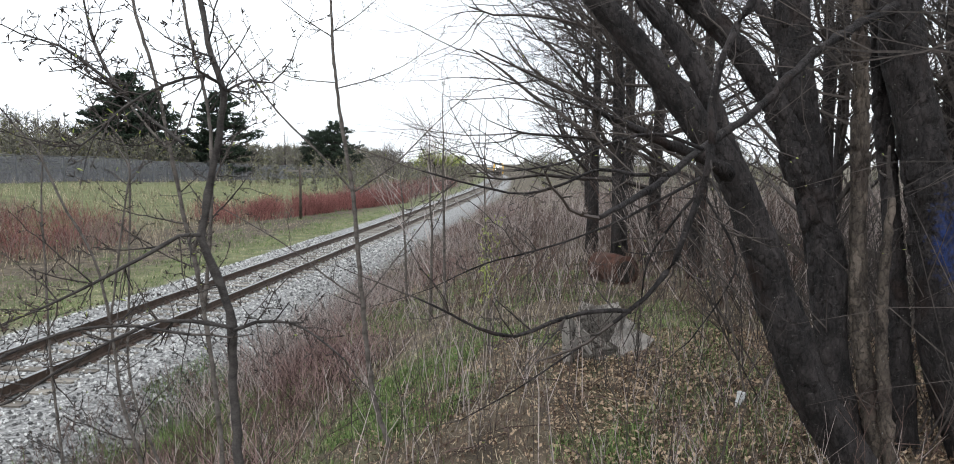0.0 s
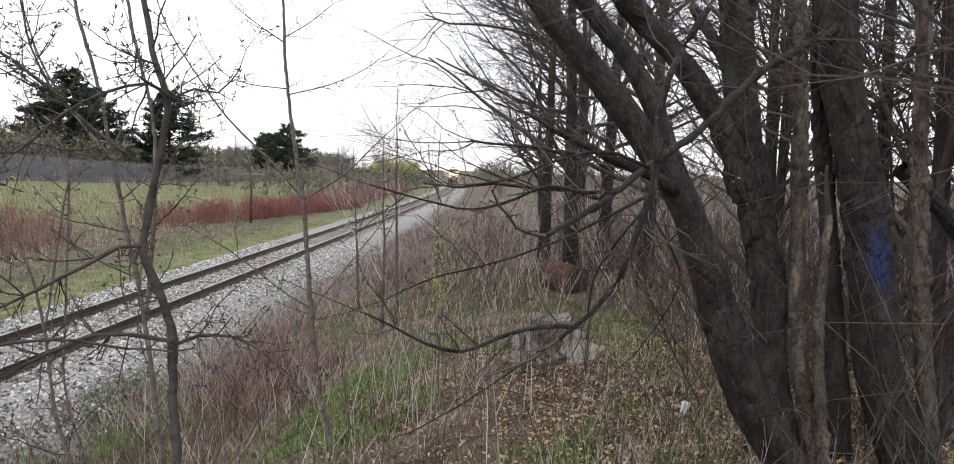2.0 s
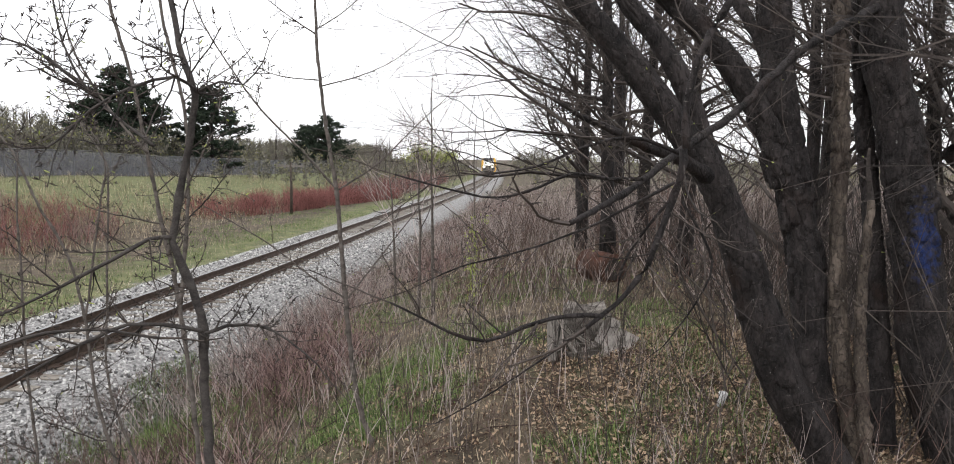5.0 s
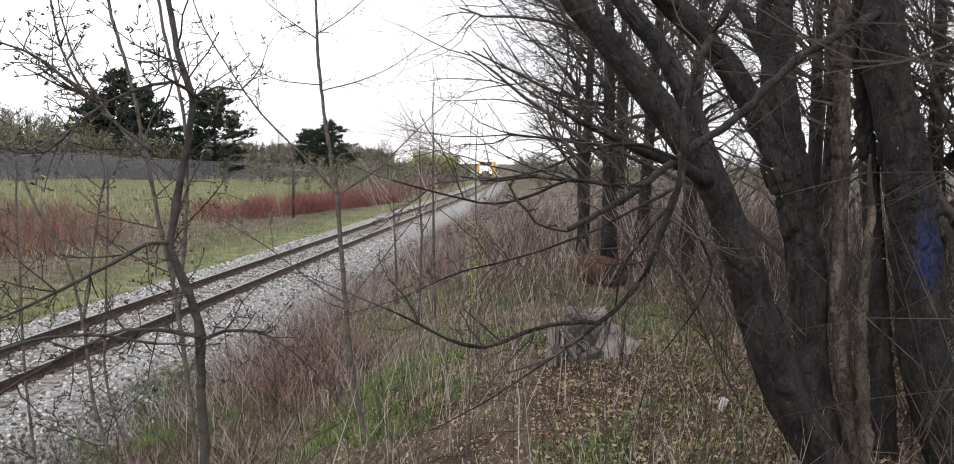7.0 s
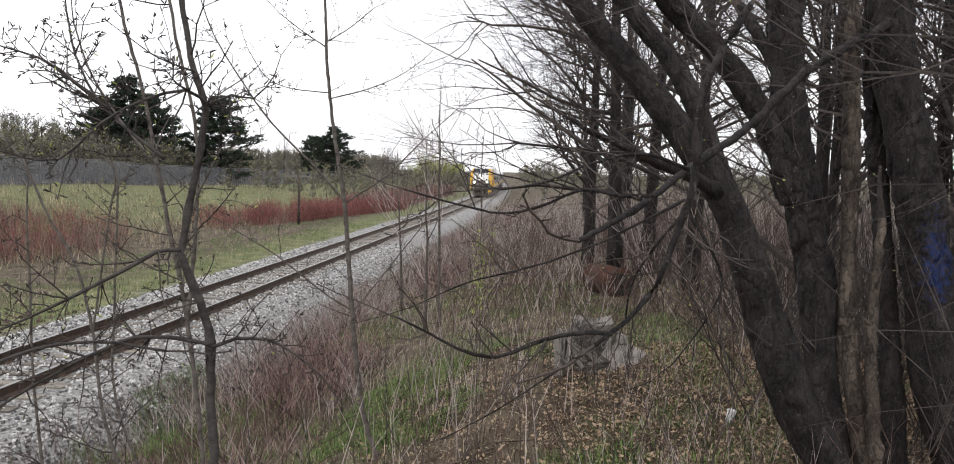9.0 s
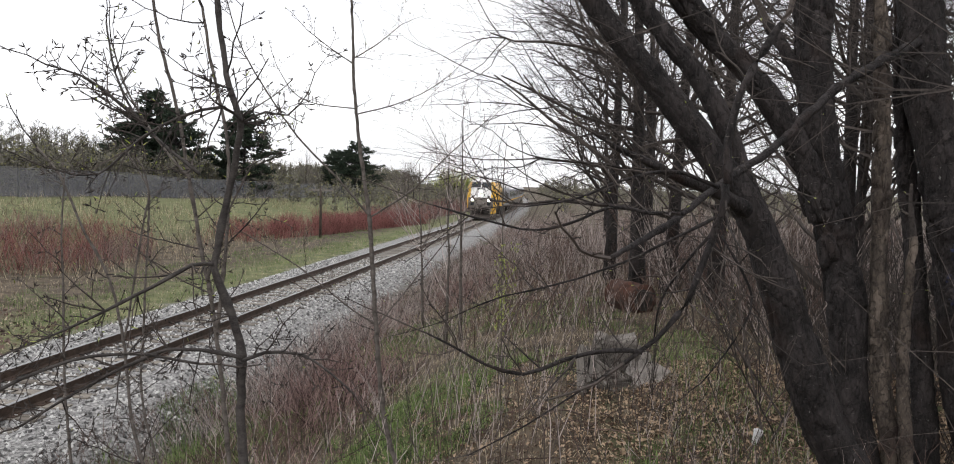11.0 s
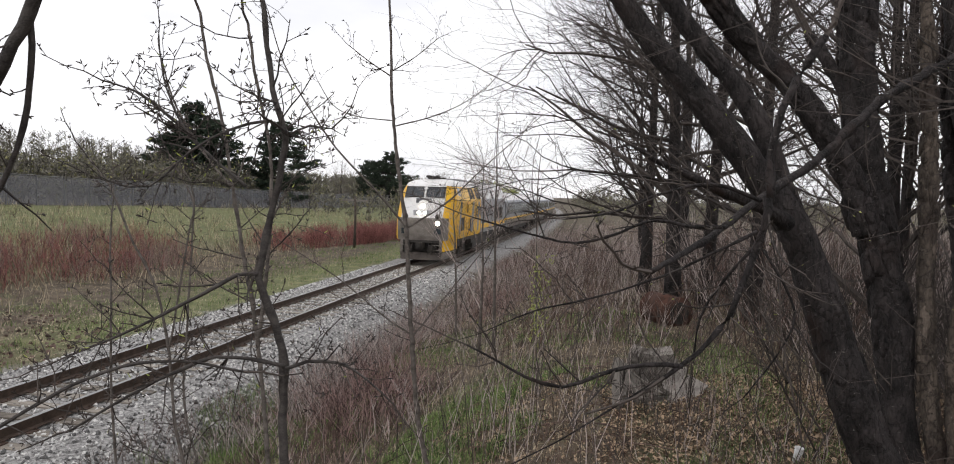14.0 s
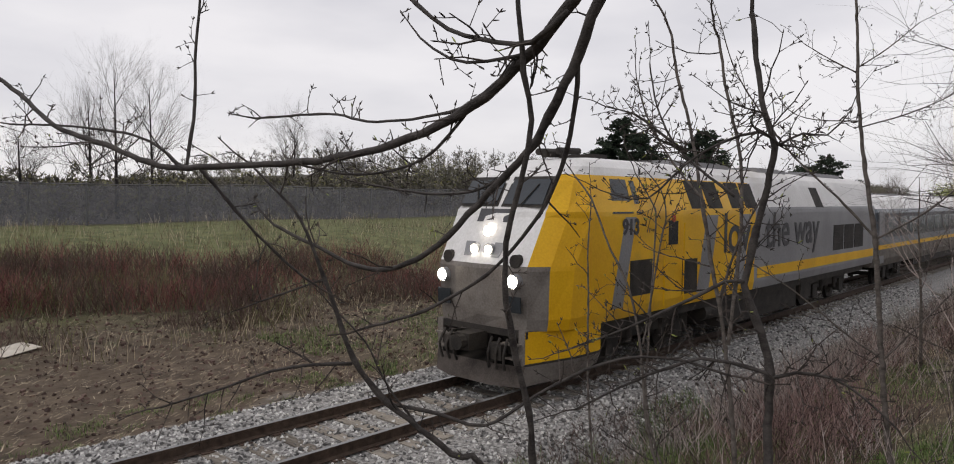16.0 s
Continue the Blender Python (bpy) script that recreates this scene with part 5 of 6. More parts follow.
TREE_SPLIT = [
    ("trunk", [(11.23, 5.99, 1.04), (11.29, 6.03, 1.48), (11.40, 6.09, 2.02), (11.50, 6.13, 2.47), (11.85, 6.17, 2.83), (12.10, 6.23, 3.37)], 0.1137, 0.0947, 0, 0.4),
    ("limb", [(10.92, 6.01, 3.47), (11.22, 6.06, 3.22), (11.49, 6.11, 2.96), (11.85, 6.17, 2.83)], 0.0643, 0.0758, 4, 0.4),
]
TREE_NEAR_BRANCHES = [
    ("trunk", [(6.85, 2.19, 2.30), (6.83, 2.14, 2.66), (6.84, 2.10, 2.85), (6.84, 2.05, 2.99), (6.84, 2.01, 3.14), (6.86, 1.98, 3.29), (6.91, 1.97, 3.43), (6.95, 1.96, 3.57), (6.96, 1.92, 3.67), (6.97, 1.88, 3.85)], 0.0122, 0.0078, 3, 0.21),
    ("limb", [(7.23, 1.83, 3.85), (7.11, 1.89, 3.80), (6.98, 1.94, 3.73), (6.81, 1.96, 3.64), (6.64, 1.97, 3.58), (6.45, 1.97, 3.54), (6.24, 1.95, 3.51), (6.02, 1.93, 3.50), (5.72, 1.82, 3.49), (5.45, 1.76, 3.50), (5.17, 1.68, 3.58), (4.89, 1.60, 3.66), (4.63, 1.55, 3.80), (4.30, 1.43, 3.98)], 0.0189, 0.0116, 20, 0.18),
    ("limb", [(6.89, 2.41, 4.09), (6.80, 2.45, 3.97), (6.71, 2.48, 3.83), (6.59, 2.50, 3.66), (6.49, 2.52, 3.55), (6.33, 2.50, 3.41), (6.15, 2.44, 3.23), (5.97, 2.40, 3.14), (5.79, 2.37, 3.13), (5.59, 2.31, 3.20), (5.38, 2.25, 3.28)], 0.0251, 0.0087, 15, 0.17),
    ("limb", [(6.71, 2.48, 3.83), (6.66, 2.54, 3.70), (6.60, 2.58, 3.55), (6.51, 2.60, 3.39), (6.40, 2.60, 3.26), (6.26, 2.57, 3.12), (6.05, 2.47, 2.98), (5.83, 2.37, 2.90)], 0.0119, 0.0069, 7, 0.14),
    ("limb", [(7.11, 1.87, 3.77), (7.00, 1.90, 3.73), (6.88, 1.92, 3.75), (6.73, 1.91, 3.80), (6.58, 1.91, 3.91)], 0.0085, 0.0069, 6, 0.14),
    ("limb", [(6.98, 1.94, 3.72), (6.85, 1.92, 3.71), (6.73, 1.92, 3.73), (6.61, 1.93, 3.80)], 0.0067, 0.0039, 5, 0.11),
    ("limb", [(6.91, 1.95, 3.70), (6.65, 2.04, 3.63), (6.29, 2.05, 3.62), (5.98, 2.09, 3.67), (5.58, 2.06, 3.68)], 0.0062, 0.0056, 7, 0.11),
    ("limb", [(5.57, 1.80, 3.485), (5.56, 1.84, 3.71), (5.56, 1.84, 3.86), (5.56, 1.86, 4.07), (5.57, 1.87, 4.20)], 0.0084, 0.0052, 5, 0.11),
    ("limb", [(5.63, 1.81, 3.50), (5.69, 1.95, 3.31), (5.74, 2.08, 3.16), (5.77, 2.19, 3.07)], 0.0082, 0.0056, 5, 0.14),
    ("limb", [(5.49, 1.82, 3.50), (5.24, 1.78, 3.61), (4.91, 1.66, 3.66), (4.58, 1.53, 3.68)], 0.0075, 0.0050, 6, 0.11),
    ("limb", [(6.77, 1.98, 3.64), (6.56, 1.99, 3.50), (6.31, 1.97, 3.46), (6.06, 1.95, 3.49)], 0.0060, 0.0047, 5, 0.11),
    ("limb", [(6.41, 2.52, 3.48), (6.27, 2.49, 3.42), (6.10, 2.43, 3.41), (5.90, 2.34, 3.44)], 0.0072, 0.0056, 5, 0.11),
]
TREE_NEAR_SHRUB = [
    ("trunk", [(6.12, 2.74, 2.21), (6.02, 2.64, 2.39), (5.85, 2.47, 2.59), (5.75, 2.37, 2.77), (5.70, 2.32, 2.98), (5.68, 2.28, 3.09), (5.62, 2.22, 3.31), (5.52, 2.12, 3.47)], 0.0204, 0.0069, 10, 0.21),
    ("limb", [(5.72, 2.39, 2.74), (5.63, 2.28, 2.74), (5.53, 2.15, 2.72), (5.42, 2.01, 2.66), (5.27, 1.83, 2.59)], 0.0108, 0.0058, 10, 0.17),
    ("limb", [(5.62, 2.33, 3.07), (5.56, 2.22, 3.03), (5.50, 2.12, 2.99), (5.48, 2.06, 2.97)], 0.0072, 0.0035, 3, 0.14),
    ("limb", [(5.83, 2.49, 2.58), (5.98, 2.61, 2.55), (6.13, 2.72, 2.51), (6.31, 2.88, 2.66), (6.49, 3.03, 2.77), (6.67, 3.17, 2.79), (6.85, 3.31, 2.73)], 0.0108, 0.0069, 9, 0.21),
    ("limb", [(5.94, 2.58, 2.46), (5.85, 2.47, 2.65), (5.80, 2.39, 2.84), (5.76, 2.31, 2.94)], 0.0072, 0.0046, 6, 0.17),
]


def twig(acc, p, d, length, r, rnd, level, up=0.25, buds=1.0, k=0, sides=4):
    """A crooked twig with short spurs on alternate sides, each ending in swollen buds."""
    n = max(2, min(12, int(length / 0.055)))
    pts, rad = [p.copy()], [r]
    step = length / n
    d = d.copy()
    side = d.orthogonal().normalized()
    side.rotate(Matrix.Rotation(rnd.uniform(0, 6.283), 3, d))
    for i in range(n):
        flip = 1 if i % 2 else -1
        d = (d + side * (0.16 * flip) + Vector((rnd.uniform(-1, 1), rnd.uniform(-1, 1), rnd.uniform(-0.8, 1))) * 0.2 + Vector((0, 0, up * 0.12))).normalized()
        pts.append(pts[-1] + d * step)
        rad.append(r * (1 - 0.45 * (i + 1) / n))
        out = (d * 0.5 + side * flip + Vector((rnd.uniform(-0.5, 0.5), rnd.uniform(-0.5, 0.5), rnd.uniform(-0.1, 0.5)))).normalized()
        c = rnd.random()
        if level > 1 and c < 0.34:
            twig(acc, pts[-1], out, length * rnd.uniform(0.25, 0.55), rad[-1] * 0.8, rnd, level - 1, up, buds, k, 3)
        elif level > 0 and c < 0.72:
            twig(acc, pts[-1], out, rnd.uniform(0.02, 0.07), max(0.0018, rad[-1] * 0.7), rnd, 0, up, buds, k, 3)
        elif buds and c < 0.9:
            bud(acc, pts[-1], out, rad[-1], rnd, buds)
    acc.tube(pts, rad, sides, k, cap=False)
    if buds:
        bud(acc, pts[-1], d, rad[-1], rnd, buds)
        if level == 0 and rnd.random() < 0.6:
            bud(acc, pts[-1], turned(d, 0.6, rnd), rad[-1], rnd, buds)


def bud(acc, p, d, r, rnd, size):
    s = rnd.uniform(0.008, 0.014) * size
    w = rnd.uniform(0.0022, 0.0031) * size
    acc.tube([p, p + d * s * 0.7, p + d * s * 1.3, p + d * s * 2.0], [r * 0.8, max(r * 1.1, w), max(r * 0.9, w * 0.85), 0.0007], 4, 1 if rnd.random() < 0.04 else 0, cap=False)


def limb_tree(label, material, limbs, seed, buds, slim=1.0, branch=1.0):
    """A tree from its main limbs, each a part, with twigs sprouting from them."""
    rnd = random.Random(seed)
    t = thing("tree", label, "tree", "trees on the bank")
    twigs = Acc()
    for name, pts, r0, r1, n, tl in limbs:
        r0, r1 = r0 * (branch if name == "branch" else slim), r1 * (branch if name == "branch" else slim)
        m = len(pts)
        radii = [r0 + (r1 - r0) * i / (m - 1) for i in range(m)]
        if name == "trunk":
            x, y = pts[0][0], pts[0][1]
            base = ground_z(x, y) - 0.15
            pts = [(x, y, base), (x, y, base + 0.2)] + [p for p in pts if p[2] > base + 0.45]
            radii = [r0 * 1.35, r0 * 1.1] + [r0 + (r1 - r0) * i / max(1, len(pts) - 3) for i in range(len(pts) - 2)]
        big = max(r0, r1) > 0.05
        if big and pts[-1][2] > 4.0:   # the crown goes on well above
            a, b = Vector(pts[-2]), Vector(pts[-1])
            d = (b - a).normalized()
            pts = list(pts) + [b + (d + Vector((0, 0, 0.15))) * 0.8, b + (d + Vector((0, 0, 0.3))) * 1.9]
            radii = radii + [radii[-1] * 0.86, radii[-1] * 0.5]
        line, rad = smooth_line(pts, radii, 0.015 if big else 0.05)
        a = Acc()
        if big:
            a.bark(line, rad, 84, seed % 17)
        else:
            for i in range(1, len(line) - 1):
                w = min(rad[i] * 0.3, 0.007)
                line[i] = line[i] + Vector((rnd.uniform(-w, w), rnd.uniform(-w, w), rnd.uniform(-w, w)))
                rad[i] *= rnd.uniform(0.93, 1.05) * (1.22 if rnd.random() < 0.12 else 1)
            a.tube(line, rad, 8, 0, 0.12)
        part(name, a, material, t, smooth=True)
        if not big:
            twig(twigs, line[-1], (line[-1] - line[-2]).normalized(), tl, rad[-1] * 0.9, rnd, 1, 0.25, buds)
        for q in range(int(n * 1.35)):
            i = rnd.randrange(int(len(line) * 0.12), len(line) - 1)
            d = (line[i + 1] - line[i]).normalized()
            ln = tl * rnd.uniform(0.25, 1.3) * (0.5 if rnd.random() < 0.4 else 1)
            twig(twigs, line[i], turned(d, rnd.uniform(0.7, 1.3), rnd), ln, min(rad[i] * 0.6, 0.0026 + ln * 0.004), rnd, 2 if tl > 0.14 and rnd.random() < 0.45 else 1, 0.25, buds)
    tagged(part("twig_growth", twigs, [M["twig"], M["bud"]], t, "thin dark twigs with buds"), kind="stuff")
    return t


limb_tree("slender dark young tree with swelling buds", M["stem_dark"], TREE_SMALL_LEFT, 62, 0.9, 0.86)
limb_tree("pale twin-stemmed young tree with bare branches", M["stem"], TREE_BACK_LEFT, 923, 0.9)
limb_tree("thin upright bare sapling", M["stem"], TREE_THIN_A, 627, 0.85)
limb_tree("thin upright bare sapling", M["stem"], TREE_THIN_B, 628, 0.85)
limb_tree("thin upright bare sapling", M["stem"], TREE_THIN_C, 629, 0.85)
limb_tree("tall slender grey sapling with side branches", M["stem"], TREE_SAPLING, 750, 0.9, 0.64)
limb_tree("large leaning tree with dark plated bark", M["trunk"], TREE_LEANING, 734, 0.5)
limb_tree("tall tree with dark scaly bark and a low fork", M["trunk"], TREE_TWIN, 450, 0.75)
limb_tree("narrow dead tree with pale stringy bark", M["trunk_pale"], TREE_PALE_POLE, 945, 0.75)
limb_tree("narrow dark stem in the clump", M["trunk"], TREE_DARK_POLE, 945, 0.75)
limb_tree("slim stem with flaking bark", M["trunk_pale"], TREE_SLIM_POLE, 964, 0.75)
limb_tree("thick tree with flaking bark and a blue paint mark", M["trunk_blue"], TREE_BLUE_MARKED, 150, 0.5, 1.0, 0.62)
limb_tree("barkless grey dead pole leaning among trees", M["trunk_pale"], TREE_BARE_DEAD_POLE, 433, 0.75)
limb_tree("stout tree that leans away with mossy bark", M["trunk"], TREE_SPLIT, 556, 0.75)
limb_tree("overhanging young tree with thick dark budded branches", M["stem_dark"], TREE_NEAR_BRANCHES, 358, 0.75, 0.74)
limb_tree("low young tree with slanting stem and buds", M["stem_dark"], TREE_NEAR_SHRUB, 68, 0.75, 0.72)


far_woods()
build_house()
pine(-49.0, 94.0, 14.5, 6.5, 3, "tall dark green pine with a ragged crown")
pine(-45.0, 92.0, 12.0, 6.5, 4, "dark green pine with a broad ragged crown")
pine(-53.0, 97.0, 11.5, 6.5, 8, "dark green pine in a group")
pine(-57.0, 99.0, 10.0, 6.0, 10, "dark green pine in a group")
pine(-39.0, 100.0, 12.6, 7.0, 5, "dark green broad pine standing alone")
pine(-37.5, 150.0, 11.5, 8.0, 6, "dark green pine in a far hedge")
pine(-42.0, 156.0, 10.0, 7.5, 7, "dark green pine in a far hedge")
leafy(-20.0, 175.0, 9.0, 11.0, 9, "broad tree in yellow-green first leaf")
leafy(-24.0, 240.0, 9.0, 9.0, 19, "broad tree in yellow-green first leaf")

# ---- bare trees beside and beyond the line ----
for px_, py_, ph, ps in ((9.6, 15.5, 11, 21), (10.4, 17.0, 12, 22), (11.0, 15.0, 11, 23), (9.3, 20.0, 11.5, 24), (10.6, 23.0, 12, 25), (9.8, 28.0, 11, 26), (11.5, 31.0, 12, 27), (10.2, 38.0, 10, 28), (12.5, 44.0, 10, 29)):
    bare_tree(px_, py_, ph, ps, "tall bare tree with a dark trunk and dense side twigs", 3, 4, 0.16, 0.0, 0.16, 0.36, "twig", "trunk", reach=(-0.35, -0.1, -0.1), up=0.02, count=24)
for px_, py_, ph, ps in ((13.5, 9.0, 9, 31), (15.5, 12.0, 10, 32), (12.6, 12.5, 9, 33), (17.0, 8.0, 9, 34), (14.2, 6.0, 8, 35), (19.0, 14.0, 10, 36), (14.8, 19.0, 10, 37), (13.0, 24.0, 10, 38), (12.2, 7.6, 8.5, 39), (11.6, 10.2, 9, 40), (16.2, 5.0, 8, 45), (13.2, 7.2, 9, 46), (12.8, 9.8, 9.5, 47), (14.6, 10.5, 10, 48)):
    bare_tree(px_, py_, ph, ps, "bare tree in the thicket behind the clump", 3, 5, 0.10, 0.0, 0.06, 0.42, "twig", "trunk", up=0.03, count=20)
for px_, py_, ph, ps in ((6.25, 13.8, 4.9, 41), (5.95, 14.0, 4.1, 42), (5.0, 16.5, 4.2, 43), (6.6, 18.5, 4.6, 44)):
    bare_tree(px_, py_, ph, ps, "slender bare sapling beside the ballast", 2, 5, 0.035, 0.0, 0.25, 0.42, "brush", "stem", "bare_sapling", up=0.22, count=13)
for px_, py_, ph, ps in ((-46.0, 20.5, 12.0, 51), (-47.0, 23.5, 11.0, 52), (-46.0, 35.0, 9.0, 53), (-46.0, 14.5, 6.5, 54), (-48.0, 41.0, 7.5, 55), (-45.0, 18.5, 9.0, 58)):
    bare_tree(px_, py_, ph, ps, "many-stemmed bare tree behind the fence", 3, 5, 0.13, 0.0, 0.10, 0.5, "twig", "trunk", up=0.14, count=18)
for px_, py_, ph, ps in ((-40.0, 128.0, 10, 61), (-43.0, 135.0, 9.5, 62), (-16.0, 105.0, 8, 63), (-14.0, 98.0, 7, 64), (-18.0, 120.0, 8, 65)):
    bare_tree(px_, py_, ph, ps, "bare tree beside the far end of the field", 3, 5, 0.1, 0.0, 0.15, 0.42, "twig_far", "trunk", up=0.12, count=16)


# ---- brush, grass and litter ----
def stem(acc, x, y, h, r, rnd, lean=0.25, k=0, forks=2, z=None):
    o = Vector((x, y, (ground_z(x, y) if z is None else z) - 0.03))
    d = Vector((rnd.uniform(-lean, lean), rnd.uniform(-lean, lean), 1)).normalized()
    m = o + d * h * 0.5 + Vector((rnd.uniform(-0.05, 0.05), rnd.uniform(-0.05, 0.05), 0)) * h
    e = o + d * h + Vector((rnd.uniform(-0.12, 0.12), rnd.uniform(-0.12, 0.12), 0)) * h
    acc.tube([o, m, e], [r, r * 0.7, r * 0.25], 3, k, cap=False)
    for i in range(forks):
        f = rnd.uniform(0.25, 0.85)
        b = o.lerp(m, f * 2) if f < 0.5 else m.lerp(e, f * 2 - 1)
        q = b + (d + Vector((rnd.uniform(-0.8, 0.8), rnd.uniform(-0.8, 0.8), rnd.uniform(0, 0.4)))).normalized() * h * rnd.uniform(0.2, 0.45)
        acc.tube([b, q], [r * 0.6, r * 0.2], 3, k, cap=False)


def thicket(name, label, category, count, place, height, radius, mats, seed, lean=0.25, forks=2, pick=None):
    rnd = random.Random(seed)
    a = Acc()
    done = 0
    while done < count:
        x, y = place(rnd)
        dens = noise.noise(Vector((x * 0.45, y * 0.30, seed)))
        if rnd.random() > 0.5 + 1.3 * dens:
            continue
        done += 1
        k = 0
        if len(mats) > 1:
            k = 1 if noise.noise(Vector((x * 0.5, y * 0.25, seed + 9))) + rnd.uniform(-0.25, 0.25) > 0.12 else 0
        stem(a, x, y, rnd.uniform(*height) * (0.8 + 0.5 * dens), rnd.uniform(*radius), rnd, lean, k, forks)
    return tagged(part(name, a, [M[m] for m in mats]), label, category, kind="stuff")


def beside(u0, u1, y0, y1, power=1.0):
    def place(rnd):
        y = y0 + (y1 - y0) * rnd.random() ** power
        return track_x(y) + u0 + (u1 - u0) * rnd.random(), y
    return place


thicket("brush", "dense grey and reddish leafless brush beside the ballast", "brush", 5600, beside(3.1, 6.6, 6.5, 60, 1.6), (0.3, 0.95), (0.0035, 0.0085), ["brush", "brush_red"], 1, 0.75, 4)
thicket("brush", "grey leafless brush covering the far bank", "brush", 3600, beside(4.5, 15.0, 20, 75, 1.2), (0.7, 1.6), (0.006, 0.011), ["brush", "shrub_brown"], 33, 0.4, 2)
thicket("brush", "low reddish leafless brush at the foot of the bank", "brush", 1500, beside(3.0, 6.2, 2.5, 9.0), (0.2, 0.6), (0.002, 0.005), ["brush_red", "shrub_brown"], 2, 0.6, 4)
thicket("brush", "tall thin dry brush on the bank top", "brush", 2000, beside(7.0, 13.0, 12, 42, 1.2), (0.4, 1.2), (0.004, 0.009), ["shrub_brown", "brush"], 3, 0.45, 4)
thicket("brush", "tangled bare undergrowth under the trees", "brush", 2600, beside(11.0, 22.0, 4.0, 22), (0.6, 1.9), (0.003, 0.008), ["twig", "brush"], 5, 0.6, 4)
def wedge(y0, y1, near, deep, slope0, slope1):
    """A patch that runs along the line, its two ends cut on a slant."""
    def place(rnd):
        while True:
            y = rnd.uniform(y0, y1)
            f = (y - y0) / (y1 - y0)
            x = near[0] + (near[1] - near[0]) * f - deep * rnd.random() ** 1.3
            edge = 1 + 0.14 * noise.noise(Vector((x * 0.5, y * 0.4, 3))) - 0.22 * rnd.random() ** 2
            if slope0 * (8.2 - x) / edge < y < slope1 * (8.2 - x) * edge:
                return x, y
    return place


thicket("dogwood", "patch of red-stemmed leafless shrubs in the field", "shrub", 4600, wedge(40, 74, (-12.6, -6.0), 6.0, 1.93, 9), (0.9, 1.75), (0.007, 0.014), ["dogwood"], 6, 0.4, 2)
thicket("dogwood", "reddish brown leafless shrubs at the field's edge", "shrub", 2300, wedge(17, 40, (-12.8, -11.2), 9.0, 0.95, 1.68), (0.5, 1.8), (0.006, 0.012), ["dogwood", "brush_red"], 7, 0.5, 3)
thicket("shrubs", "mass of red-brown leafless shrubs beyond the dirt verge", "shrub", 4200, wedge(6, 22, (-15.8, -11.2), 8.0, 0.1, 1.15), (0.7, 1.7), (0.006, 0.012), ["shrub_brown", "dogwood"], 46, 0.6, 3)
thicket("shrubs", "low straw-brown scrub across the field", "shrub", 2600, beside(-30, -11, 14, 60), (0.25, 0.8), (0.007, 0.012), ["straw", "shrub_brown"], 41, 0.6, 2)
thicket("shrubs", "brown and olive shrubs beyond the dirt verge", "shrub", 7000, beside(-24, -10.5, -8, 14), (0.4, 1.25), (0.006, 0.011), ["shrub_brown", "olive"], 8, 0.7, 2)
thicket("brush", "dense bare scrub standing behind the clump of trees", "brush", 1300, beside(10.6, 23, 8.5, 24), (0.8, 2.6), (0.004, 0.010), ["brush", "shrub_brown"], 42, 0.6, 6)
thicket("brush", "leafless scrub covering the rough ground beyond the trees", "brush", 3000, beside(12.5, 34, 16, 60), (0.8, 2.2), (0.007, 0.014), ["brush", "shrub_brown"], 43, 0.45, 4)
thicket("brush", "tangle of dark bare stems between the trunks", "brush", 170, beside(10.4, 15.0, 6.3, 12), (0.9, 2.4), (0.006, 0.011), ["twig"], 44, 0.8, 9)
thicket("brush", "tangled dark red-brown brush at the foot of the slope", "brush", 2800, beside(2.4, 6.0, 2.8, 12.5), (0.15, 0.6), (0.0022, 0.005), ["shrub_brown", "brush_red"], 45, 0.8, 5)
thicket("dogwood", "red-brown brush along the line's far stretch", "shrub", 3500, beside(-12, -6.5, 68, 130), (0.9, 2.2), (0.012, 0.02), ["brush_red", "dogwood"], 12, 0.2, 2)
thicket("dry_stalks", "straw-coloured dead stalks in the field", "grass", 6000, beside(-34, -9, 6, 95, 1.3), (0.35, 0.9), (0.006, 0.011), ["straw", "olive"], 9, 0.35, 1)
thicket("weed_stalks", "dry upright weed stalks by the trees", "grass", 420, beside(7.6, 11.0, 3.8, 8.0), (0.2, 0.6), (0.002, 0.004), ["shrub_brown", "brush"], 10, 0.25, 3)

thicket("weed_stalks", "thin bare weed stems standing on the bank", "grass", 150, beside(5.6, 10.0, 3.8, 8.5), (0.6, 1.5), (0.0026, 0.005), ["twig", "brush"], 27, 0.2, 4)


